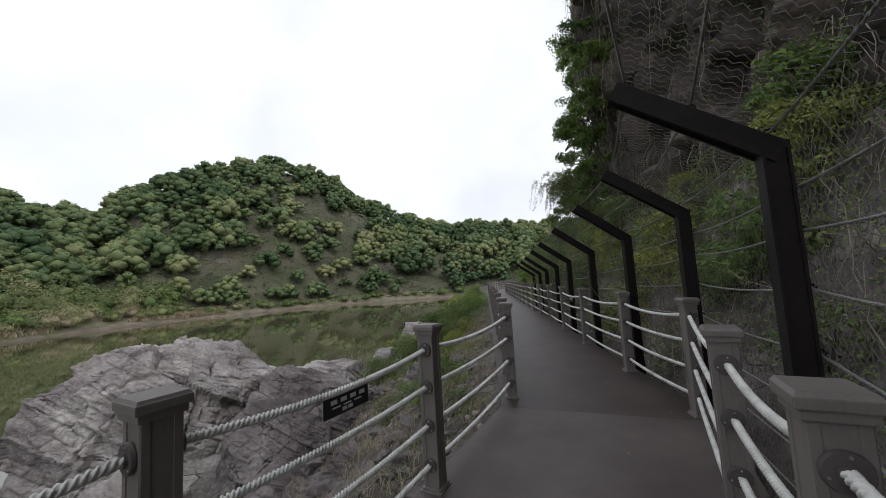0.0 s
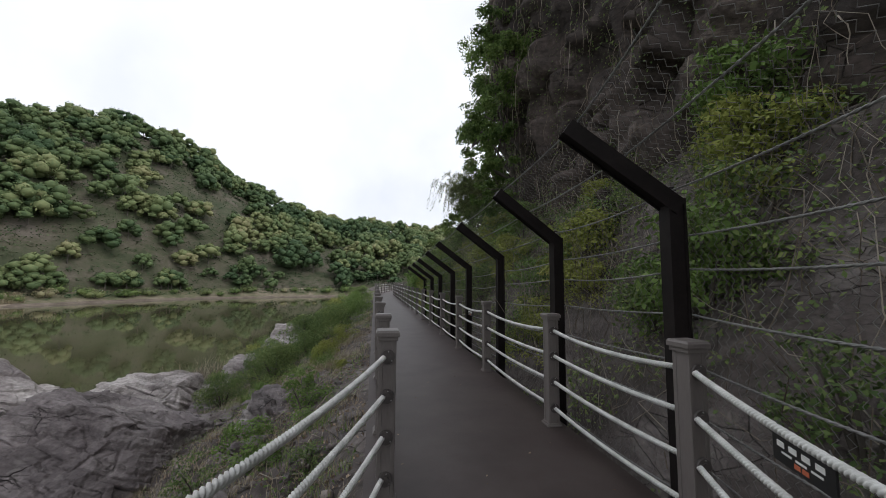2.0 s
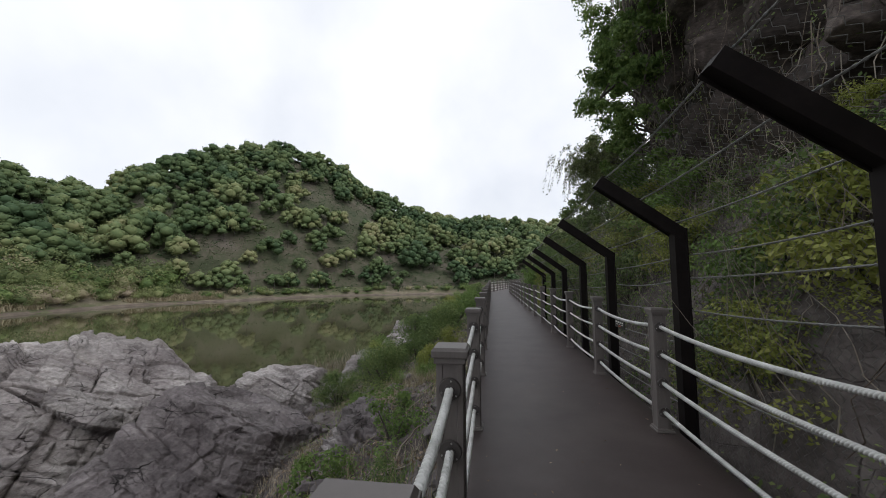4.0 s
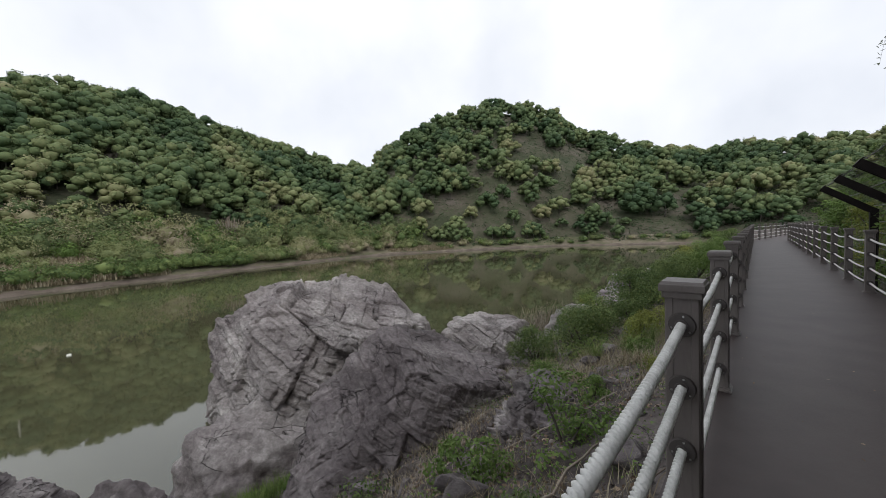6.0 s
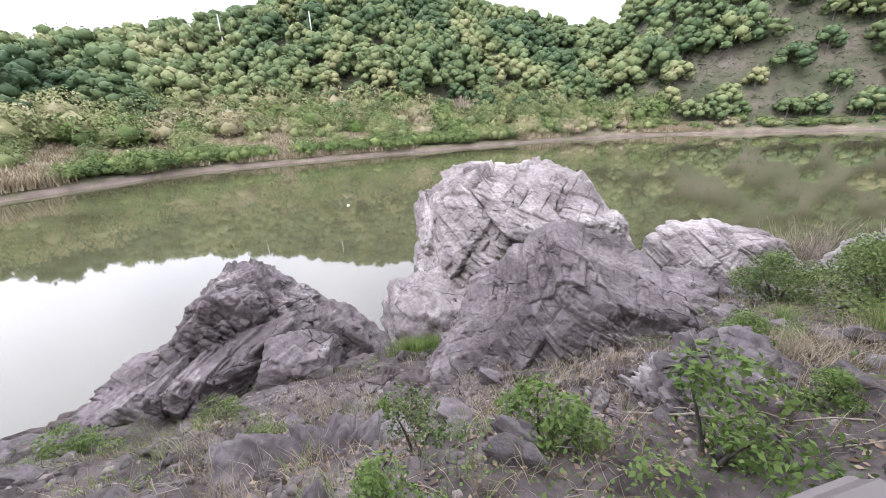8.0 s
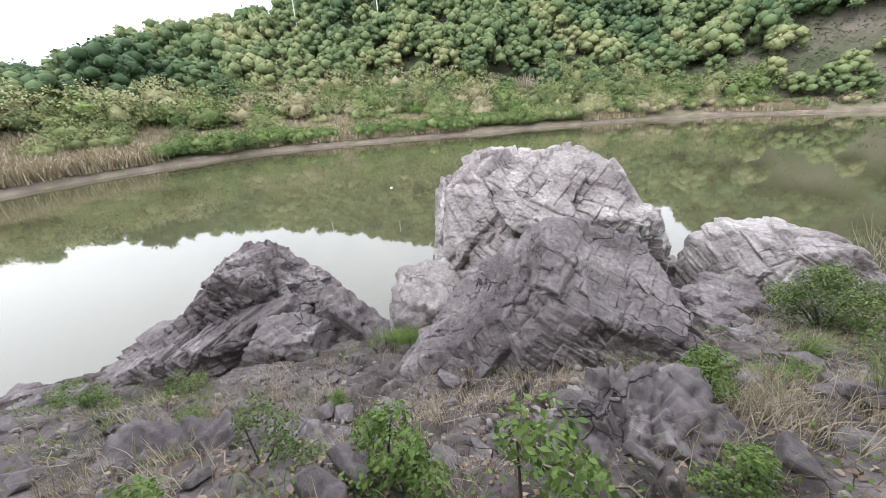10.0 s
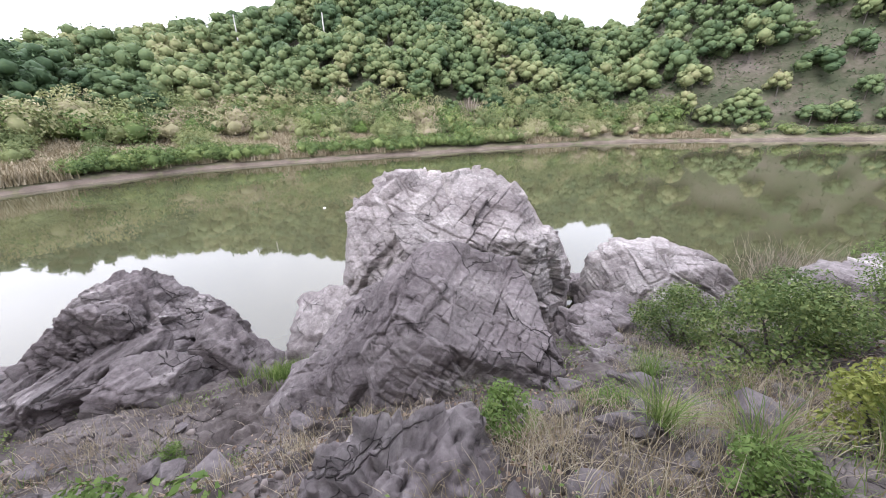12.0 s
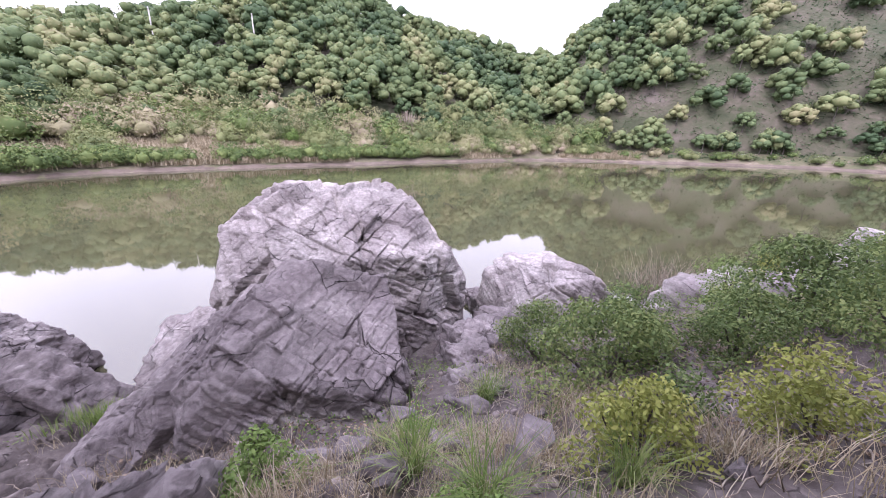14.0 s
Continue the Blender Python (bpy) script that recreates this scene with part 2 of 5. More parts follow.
M_LITTER = material("dead_leaves", [(0.11, 0.075, 0.05), (0.20, 0.145, 0.10), (0.34, 0.26, 0.19)], scale=5, fine=20, rough=0.9, bump=0, island=0.7)
M_CONCRETE = material("pale_concrete_pole", [(0.42, 0.41, 0.39), (0.5, 0.49, 0.47)], scale=2, rough=0.8, bump=0)
M_FOAM = material("white_float", [(0.7, 0.7, 0.68), (0.8, 0.8, 0.78)], scale=9, rough=0.6, bump=0)
M_SAND = material("pink_sand", [(0.075, 0.058, 0.047), (0.115, 0.092, 0.075), (0.16, 0.13, 0.108)], scale=0.4, fine=4, rough=1.0, bump=0.4, bump_scale=6, depth=0.05)

M_WATER = bpy.data.materials.new("murky_green_river")
M_WATER.use_nodes = True
wtn, wtl = M_WATER.node_tree.nodes, M_WATER.node_tree.links
wb = wtn["Principled BSDF"]
wb.inputs["Base Color"].default_value = (0.070, 0.070, 0.038, 1)
wb.inputs["Roughness"].default_value = 0.03
wb.inputs["IOR"].default_value = 1.9
wb.inputs["Specular IOR Level"].default_value = 0.5
wco = wtn.new("ShaderNodeTexCoord")
wmp = wtn.new("ShaderNodeMapping")
wmp.inputs["Scale"].default_value = (0.5, 0.5, 1)
wtl.new(wco.outputs["Object"], wmp.inputs[0])
wno = wtn.new("ShaderNodeTexNoise")
wno.inputs["Scale"].default_value, wno.inputs["Detail"].default_value = 1.6, 3.0
wtl.new(wmp.outputs[0], wno.inputs["Vector"])
wbu = wtn.new("ShaderNodeBump")
wbu.inputs["Strength"].default_value, wbu.inputs["Distance"].default_value = 0.03, 0.04
wtl.new(wno.outputs["Fac"], wbu.inputs["Height"])
wtl.new(wbu.outputs[0], wb.inputs["Normal"])


# ---- mesh helpers ----
def mesh_of(name, verts, faces, mat, smooth=False, tone=None):
    """verts (n,3); faces (m,k) of one size."""
    verts, faces = np.asarray(verts, np.float32), np.asarray(faces, np.int32)
    me = bpy.data.meshes.new(name)
    m, k = faces.shape
    me.vertices.add(len(verts))
    me.vertices.foreach_set("co", verts.ravel())
    me.loops.add(m * k)
    me.loops.foreach_set("vertex_index", faces.ravel())
    me.polygons.add(m)
    me.polygons.foreach_set("loop_start", np.arange(0, m * k, k, dtype=np.int32))
    if smooth:
        me.polygons.foreach_set("use_smooth", np.ones(m, dtype=bool))
    me.materials.append(mat)
    me.update(calc_edges=True)
    me.validate()
    if tone is not None:
        me.attributes.new("tone", "FLOAT", "POINT").data.foreach_set("value", np.asarray(tone, np.float32))
    return me


def part(name, data, mat=None, parent=None, label=""):
    if isinstance(data, bmesh.types.BMesh):
        me = bpy.data.meshes.new(name)
        data.to_mesh(me)
        data.free()
        me.materials.append(mat)
        data = me
    ob = new(name, data)
    if parent is not None:
        ob.parent = parent
    if label:
        ob["label"] = label
    return ob


def thing(name, place, label, category, group="", rz=0.0):
    ob = new(name)
    ob.empty_display_size = 0.1
    ob.matrix_world = pose(*place, 0, 0, rz)
    return tagged(ob, label, category, group)


def box(bm, x0, x1, y0, y1, z0, z1, bevel=0.0):
    r = bmesh.ops.create_cube(bm, size=1.0, matrix=Matrix.LocRotScale(((x0 + x1) / 2, (y0 + y1) / 2, (z0 + z1) / 2), None, (x1 - x0, y1 - y0, z1 - z0)))
    if bevel:
        es = list({e for v in r["verts"] for e in v.link_edges})
        bmesh.ops.bevel(bm, geom=es, offset=bevel, segments=2, affect="EDGES", profile=0.6)
    return r


def tube(points, radius, sides=5):
    """A tapered tube along points; radius a number or one per point. Returns verts, quads."""
    p = np.asarray(points, float)
    n = len(p)
    r = np.broadcast_to(np.asarray(radius, float), (n,))
    d = np.gradient(p, axis=0)
    d /= np.linalg.norm(d, axis=1, keepdims=True) + 1e-9
    up = np.where(np.abs(d[:, 2:3]) > 0.9, np.array([[1.0, 0, 0]]), np.array([[0, 0, 1.0]]))
    a = np.cross(d, up)
    a /= np.linalg.norm(a, axis=1, keepdims=True) + 1e-9
    b = np.cross(d, a)
    ang = np.arange(sides) * 2 * np.pi / sides
    v = p[:, None, :] + r[:, None, None] * (np.cos(ang)[None, :, None] * a[:, None, :] + np.sin(ang)[None, :, None] * b[:, None, :])
    i = np.arange(n - 1)[:, None] * sides
    j = np.arange(sides)[None, :]
    k = (j + 1) % sides
    f = np.stack([i + j, i + k, i + sides + k, i + sides + j], -1).reshape(-1, 4)
    return v.reshape(-1, 3), f


def joined(pieces):
    vs, fs, o = [], [], 0
    for v, f in pieces:
        vs.append(v)
        fs.append(f + o)
        o += len(v)
    return np.concatenate(vs), np.concatenate(fs)


def hash3(ix, iy, iz, seed=0):
    h = (ix.astype(np.int64) * 374761393 + iy.astype(np.int64) * 668265263 + iz.astype(np.int64) * 2147483647 + seed * 974634777) & 0xFFFFFFFF
    h = ((h ^ (h >> 13)) * 1274126177) & 0xFFFFFFFF
    h = ((h ^ (h >> 16)) * 2246822519) & 0xFFFFFFFF
    return ((h ^ (h >> 15)) & 0xFFFF) / 65535.0


def vnoise(p, seed=0):
    i = np.floor(p).astype(np.int64)
    f = p - i
    f = f * f * (3 - 2 * f)
    out = 0
    for dx in (0, 1):
        for dy in (0, 1):
            for dz in (0, 1):
                w = (f[..., 0] if dx else 1 - f[..., 0]) * (f[..., 1] if dy else 1 - f[..., 1]) * (f[..., 2] if dz else 1 - f[..., 2])
                out = out + w * hash3(i[..., 0] + dx, i[..., 1] + dy, i[..., 2] + dz, seed)
    return out * 2 - 1


def fbm(p, octaves=4, seed=0):
    out, a, q = 0, 0.5, np.asarray(p, float)
    for k in range(octaves):
        out = out + a * vnoise(q, seed + k)
        a, q = a * 0.5, q * 2.03
    return out


def blocks(p, axes, sizes, amp, groove, width, seed):
    """Offsets of a jointed rock: random steps block by block, with open joints between."""
    q = np.stack([p @ np.asarray(a, float) / s for a, s in zip(axes, sizes)], -1)
    q = q + 0.16 * np.stack([fbm(p * 0.45, 3, seed + k) for k in (11, 12, 13)], -1)
    q[..., 1] += 0.5 * hash3(np.floor(q[..., 0]), np.zeros_like(q[..., 0]), np.zeros_like(q[..., 0]), seed)
    q[..., 2] += 0.5 * hash3(np.floor(q[..., 0]), np.floor(q[..., 1]), np.zeros_like(q[..., 0]), seed + 3)
    i = np.floor(q)
    f = q - i
    step = hash3(i[..., 0], i[..., 1], i[..., 2], seed + 5) - 0.5
    for k in range(3):
        tip = hash3(i[..., 0] + 13 * k, i[..., 1] + 5, i[..., 2] + 2, seed + 21 + k) - 0.5
        step = step + 1.1 * tip * (f[..., k] - 0.5)
    d = np.minimum(f, 1 - f) * np.asarray(sizes)
    d = d.min(-1)
    open_ = hash3(i[..., 0] + 7, i[..., 1] + 3, i[..., 2], seed + 9)
    return amp * step - groove * np.clip((open_ - 0.45) * 3, 0.08, 1) * np.clip(1 - d / width, 0, 1)


SPHERES = {}


def unit_sphere(level):
    if level not in SPHERES:
        bm = bmesh.new()
        bmesh.ops.create_icosphere(bm, subdivisions=level, radius=1.0)
        v = np.array([x.co[:] for x in bm.verts])
        f = np.array([[x.index for x in y.verts] for y in bm.faces])
        bm.free()
        SPHERES[level] = (v / np.linalg.norm(v, axis=1, keepdims=True), f)
    return SPHERES[level]


BED = [np.array(a) / np.linalg.norm(a) for a in ((0.35, 0.42, 0.84), (0.75, -0.62, -0.05), (0.45, 0.70, -0.50))]


def rock_shape(centre, planes, level, seed, sharp=48, lumps=0.35, sizes=(0.55, 1.3, 1.0), amp=0.3, groove=0.18, width=0.09, axes=BED, random_planes=10, reach=1.15):
    """A faceted mass bounded by planes (normal, distance from the centre), broken into bedded blocks."""
    u, f = unit_sphere(level)
    rnd = random.Random(seed)
    ns, ds = [], []
    for nx, ny, nz, d in planes:
        k = math.sqrt(nx * nx + ny * ny + nz * nz)
        ns.append((nx / k, ny / k, nz / k))
        ds.append(d)
    given_n, given_d = np.array(ns), np.array(ds)
    for _ in range(random_planes):
        w = np.array([rnd.gauss(0, 1) for _ in range(3)])
        w /= np.linalg.norm(w)
        hit = np.max(np.clip(given_n @ w, 0, None) / given_d)
        ns.append(tuple(w))
        ds.append(rnd.uniform(0.97, reach) / max(hit, 0.05))
    n, d = np.array(ns), np.array(ds)
    s = np.clip(u @ n.T, 0, None) / d
    r = 1.0 / (np.sum(s ** sharp, axis=1) ** (1.0 / sharp))
    p = u * r[:, None] + np.asarray(centre)
    off = lumps * 0.5 * fbm(p * 0.55, 2, seed) + blocks(p, axes, sizes, amp, groove, width, seed)
    off += blocks(p, axes, [x * 0.37 for x in sizes], amp * 0.4, groove * 0.5, width * 0.6, seed + 40)
    off += blocks(p, axes, [x * 0.16 for x in sizes], amp * 0.12, groove * 0.2, width * 0.45, seed + 80)
    along = np.stack([p @ axes[0] * 5.0, p @ axes[1] * 0.9, p @ axes[2] * 0.9], -1)
    off += 0.10 * fbm(along, 4, seed + 70) + 0.04 * fbm(p * 3.1, 3, seed + 71)
    return p + u * off[:, None], f

# ---- plan ----
WATER, K = -5.85, 0.949   # river level; scale of the bank survey
LEFT = [(-1.30, -0.92), (-0.56, 0.95), (0.11, 2.58), (0.81, 4.60), (0.81, 5.82)] + [(0.81, 7.87 + 2.0 * k) for k in range(17)]
LEFT += [(0.81 + 0.36 * k, LEFT[-1][1] + 1.97 * k) for k in range(1, 19)]
RIGHT = [(0.66, -1.20), (1.41, 0.88), (1.78, 1.90), (2.65, 3.89), (2.65, 5.69)] + [(2.65, 8.03 + 2.09 * k) for k in range(16)]
RIGHT += [(2.65 + 0.36 * k, RIGHT[-1][1] + 1.97 * k) for k in range(1, 19)]
ROPES = (1.01, 0.74, 0.465, 0.19)


def lerp_table(x, xs, ys):
    return np.interp(x, xs, ys)


def moved(x, y, z=0.0):
    """A place of the bank survey in the plan of the walkway."""
    return (K * x + 0.04, K * y + 0.157, K * z + 0.128)


def ground_z(x, y):
    px, py = np.asarray(x, float), np.asarray(y, float)
    x, y = np.where(px < 0.9, (px - 0.04) / K, px), (py - 0.157) / K
    bank = lerp_table(-x, [-0.9, -0.3, 1.7, 3.7, 7.6, 10.6, 12.1, 30], [-0.75, -0.9, -1.65, -2.9, -4.75, -6.1, -6.9, -9])
    gully = -0.75 * np.exp(-((y - 9.0) / 1.8) ** 2) * np.exp(-((x + 4.2) / 1.8) ** 2)
    gully += -0.55 * np.exp(-((y - 16.5) / 2.2) ** 2) * np.exp(-((x + 2.4) / 1.6) ** 2)
    gully += -1.1 * np.exp(-((y - 8.3) / 1.5) ** 2) * np.exp(-((x + 11.2) / 1.8) ** 2)
    gully += -0.8 * np.exp(-((y - 21.6) / 1.2) ** 2) * np.exp(-((x + 13.2) / 2.5) ** 2)
    gully += -0.9 * np.exp(-((y - 3.2) / 1.8) ** 2) * np.exp(-((x + 6.6) / 1.5) ** 2)
    south = -np.clip((2.5 - y) / 6, 0, 1.5) * np.clip(-x / 6, 0, 1) * 1.1
    far = np.clip((y - 26) / 30, 0, 1) * np.clip((-x - 1) / 8, 0, 1) * (0.7 - 1.2 * np.clip((-x - 6) / 4, 0, 1))
    deck = np.full_like(x, -0.75)
    slope = lerp_table(x, [2.9, 3.2, 3.8, 4.6, 5.6, 7.0, 12.0, 40.0], [-0.75, -0.45, 0.4, 1.7, 3.3, 4.4, 8.5, 26.0])
    tame = 1 - 0.5 * np.clip((y - 22) / 30, 0, 1)
    shift = np.clip((y - 40) / 36, 0, 1) * 6.5
    slope2 = lerp_table(x - shift, [2.9, 3.2, 3.8, 4.6, 5.6, 7.0, 12.0, 40.0], [-0.75, -0.45, 0.4, 1.7, 3.3, 4.4, 8.5, 26.0])
    right = -0.75 + (slope2 + 0.75) * tame
    right = right + (21.5 - right) * np.clip((x - 8.2 - np.clip((y - 13) / 10, 0, 3) ** 1.5 * 4.5) / 1.2, 0, 1) * np.clip((32 - y) / 4, 0, 1)
    z = np.where(x < 0.9, bank + gully + south + far, np.where(x < 2.9, deck, right))
    z = np.where(x < 0.9, np.minimum(K * z + 0.128, -0.55), z)
    p = np.stack([x, y, z], -1)
    rough = np.clip((0.9 - x) / 1.5, 0, 1) + np.clip((x - 3.0) / 1.5, 0, 1)
    z = z + rough * (0.32 * fbm(p * 0.6, 5, 3))
    ledge = blocks(p * np.array([1, 1, 0.4]), BED, (0.42, 1.1, 0.8), 0.24, 0.12, 0.07, 21)
    ledge2 = blocks(p * np.array([1, 1, 0.4]), BED, (0.22, 0.45, 0.35), 0.12, 0.05, 0.05, 23)
    stony = np.clip(0.6 + 1.8 * fbm(p * 0.35, 2, 31), 0.3, 1)
    return z + rough * stony * (ledge + ledge2) + rough * 0.03 * fbm(p * 5, 3, 77)


def grid_sheet(name, xs, ys, zf, mat, smooth=True):
    gx, gy = np.meshgrid(xs, ys)
    gz = zf(gx, gy)
    v = np.stack([gx, gy, gz], -1).reshape(-1, 3)
    nx, ny = len(xs), len(ys)
    i = (np.arange(ny - 1)[:, None] * nx + np.arange(nx - 1)[None, :]).ravel()
    f = np.stack([i, i + 1, i + nx + 1, i + nx], -1)
    return part(name, mesh_of(name, v, f, mat, smooth))


xs = np.concatenate([np.arange(-30, -14, 1.0), np.arange(-14, 0.9, 0.075), np.arange(0.9, 3.0, 0.3), np.arange(3.0, 8.0, 0.14), np.arange(8.0, 41, 1.5)])
ys = np.concatenate([np.arange(-30, -3, 0.9), np.arange(-3, 24, 0.085), np.arange(24, 40, 0.25), np.arange(40, 121, 1.0)])
tagged(grid_sheet("ground", xs, ys, ground_z, M_GROUND, False), "stony brown river bank with ledges, soil and litter", "ground", kind="structure")

# river
bm = bmesh.new()
bmesh.ops.create_grid(bm, x_segments=8, y_segments=8, size=1.0, matrix=Matrix.LocRotScale((-120, 150, WATER), None, (190, 330, 1)))
tagged(part("water", bm, M_WATER), "still murky green river mirroring hills and sky", "river", kind="structure")

# ---- far bank and hills, in bearings round the walk ----
AZ_SHORE = [(-180, 55), (-150, 60), (-137, 66), (-122, 76), (-110, 84), (-95, 87), (-80, 93), (-65, 110), (-50, 134), (-38, 142), (-24, 158), (-10, 162), (0, 168), (30, 190)]
AZ_SKY = [(-180, 3.5), (-135, 5.3), (-130.7, 5.2), (-128, 6.7), (-125, 8.5), (-120, 9.9), (-115.5, 10.5), (-109, 11.9), (-106, 12.6), (-102, 13.6), (-99, 14.8), (-92, 17.0), (-86, 17.8), (-80, 17.1), (-77, 16.7),
          (-69, 14.6), (-63.5, 13.2), (-60, 11.8), (-57, 11.0), (-53, 10.3), (-51.5, 11.5), (-49.1, 14.7), (-44, 17.0), (-37, 19.2), (-32.5, 19.9), (-27, 18.9), (-24, 17.3), (-18.3, 13.8), (-12.4, 11.5), (-9.6, 10.9),
          (-3, 9.3), (4.3, 9.4), (11, 8.6), (30, 7.5)]
AZ_RIDGE = [(-180, 150), (-135, 165), (-120, 180), (-95, 215), (-70, 215), (-54, 225), (-50, 232), (-30, 262), (-10, 290), (10, 330), (30, 340)]
AZ_BENCH = [(-180, 22), (-120, 28), (-95, 30), (-70, 26), (-58, 18), (-48, 9), (-30, 7), (0, 7), (30, 7)]
AZ_SHORE = [(a, d * K) for a, d in AZ_SHORE]
AZ_RIDGE = [(a, d * K) for a, d in AZ_RIDGE]
OX, OY, EYE_Z, TREE_H = 0.0, 7.7, 1.4, 9.3


def table(az, rows):
    return np.interp(az, [r[0] for r in rows], [r[1] for r in rows])


def hill_z(az, d):
    """Height of the far bank at bearing az (degrees) and distance d."""
    ds, dr, bench = table(az, AZ_SHORE), table(az, AZ_RIDGE), table(az, AZ_BENCH)
    top = EYE_Z + dr * np.tan(np.radians(table(az, AZ_SKY))) - TREE_H
    a = np.clip((d - ds) / 2.5, -4, 1)
    z = WATER + 0.9 * a
    z = z + 5.2 * np.clip((d - ds - 2.5) / bench, 0, 1) * np.clip(bench / 18, 0.5, 1)
    t = np.clip((d - ds - 2.5 - bench) / (dr - ds - 2.5 - bench), 0, 1.0)
    rise = t ** 0.86
    z0 = WATER + 0.9 + 5.2 * np.clip(bench / 18, 0.5, 1)
    z = np.where(t > 0, z0 + (top - z0) * (0.75 * rise + 0.25 * np.sin(t * np.pi / 2)), z)
    z = np.where(d > dr, top - 0.22 * (d - dr), z)
    p = np.stack([d * np.sin(np.radians(az)), d * np.cos(np.radians(az)), z], -1)
    calm = np.clip((d - ds - 2) / 25, 0, 1)
    return z + calm * (3.2 * fbm(p * 0.035, 4, 5) + 1.0 * fbm(p * 0.15, 3, 8)) + 0.25 * fbm(p * 0.5, 2, 9) * np.clip((d - ds) / 3, 0, 1)


def far_sheet(name, az0, az1, naz, near, reach, nd, mat):
    az = np.linspace(az0, az1, naz)
    u = np.linspace(0, 1, nd)
    A, U = np.meshgrid(az, u)
    d0, d1 = near(A), reach(A)
    D = d0 + (d1 - d0) * U ** 1.3
    Z = hill_z(A, D)
    v = np.stack([OX + D * np.sin(np.radians(A)), OY + D * np.cos(np.radians(A)), Z], -1).reshape(-1, 3)
    i = (np.arange(nd - 1)[:, None] * naz + np.arange(naz - 1)[None, :]).ravel()
    f = np.stack([i, i + naz, i + naz + 1, i + 1], -1)
    return part(name, mesh_of(name, v, f, mat, True))


bench_end = lambda A: table(A, AZ_SHORE) + 2.5 + table(A, AZ_BENCH)
tagged(far_sheet("ground_far_shore", -180, 30, 420, lambda A: table(A, AZ_SHORE) - 10, bench_end, 30, M_SHORE), "far river shore of dry grass and pinkish sand", "ground", kind="structure")
tagged(far_sheet("ground_hills", -180, 30, 300, bench_end, lambda A: table(A, AZ_RIDGE) + 260, 90, M_HILL), "brown earth of the wooded hills across the river", "ground", kind="structure")

# pinkish bare edge along the far waterline
A = np.linspace(-150, 12, 500)
edge = []
for off, zz in ((-0.6, WATER - 0.15), (0.0, WATER + 0.2), (0.8, WATER + 0.42), (1.5, WATER + 0.58)):
    D = table(A, AZ_SHORE) + off + 0.9 * fbm(np.stack([A * 0.6, A * 0, A * 0], -1), 3, 4)
    edge.append(np.stack([OX + D * np.sin(np.radians(A)), OY + D * np.cos(np.radians(A)), zz + 0.15 * fbm(np.stack([A * 2, A * 0 + off, A * 0], -1), 2, 6)], -1))
v = np.concatenate(edge)
i = (np.arange(3)[:, None] * 500 + np.arange(499)[None, :]).ravel()
tagged(part("ground_shore_edge", mesh_of("ground_shore_edge", v, np.stack([i, i + 500, i + 501, i + 1], -1), M_SAND, True)), "pinkish bare mud edge along the far waterline", "ground", kind="structure")


# ---- foliage ----
def leaf_quads(centres, normals, size, rng, aspect=0.55, jitter=0.7, fold=0.0):
    """A small pointed leaf (two triangles) at each centre."""
    n = len(centres)
    nn = normals + jitter * rng.normal(size=(n, 3))
    nn /= np.linalg.norm(nn, axis=1, keepdims=True) + 1e-9
    t = rng.normal(size=(n, 3))
    t -= nn * np.sum(t * nn, axis=1, keepdims=True)
    t /= np.linalg.norm(t, axis=1, keepdims=True) + 1e-9
    b = np.cross(nn, t)
    s = (size * rng.uniform(0.6, 1.35, n))[:, None]
    v = np.stack([centres - t * s * 0.5, centres + b * s * aspect * 0.5 + nn * s * 0.06, centres + t * s * 0.5, centres - b * s * aspect * 0.5 + nn * s * 0.06], 1)
    f = (np.arange(n)[:, None] * 4 + np.arange(4)[None, :])
    return v.reshape(-1, 3), f


def lump_leaves(lumps, count, size, rng, inner=0.35, up=0.25, aspect=0.55, jitter=0.7):
    """Leaves over the shells of rounded lumps (x, y, z, rx, ry, rz)."""
    L = np.asarray(lumps, float)
    w = (L[:, 3] * L[:, 4] + L[:, 4] * L[:, 5] + L[:, 3] * L[:, 5])
    k = rng.choice(len(L), count, p=w / w.sum())
    u = rng.normal(size=(count, 3))
    u[:, 2] = np.abs(u[:, 2]) * np.where(rng.uniform(size=count) < 0.72, 1, -1)
    u /= np.linalg.norm(u, axis=1, keepdims=True)
    r = 1 - inner * rng.uniform(size=count) ** 2 + 0.10 * rng.normal(size=count)
    c = L[k, :3] + u * L[k, 3:] * r[:, None]
    nrm = u / L[k, 3:] * L[k, 3:].mean(1, keepdims=True)
    nrm[:, 2] += up
    return leaf_quads(c, nrm, size, rng, aspect, jitter)


def crown_lumps(rng, w, h, n, base=0.35, small=0.13, large=0.24):
    out = []
    for _ in range(n):
        a, q = rng.uniform(0, 6.28), math.sqrt(rng.uniform(0, 1))
        zz = rng.uniform(base, 1.0)
        rad = w * 0.5 * (1.0 - 0.55 * max(0, zz - 0.5) * 2) * q
        s = w * rng.uniform(small, large)
        out.append((rad * math.cos(a), rad * math.sin(a), h * zz - s * 0.6, s, s, s * 0.8))
    return out


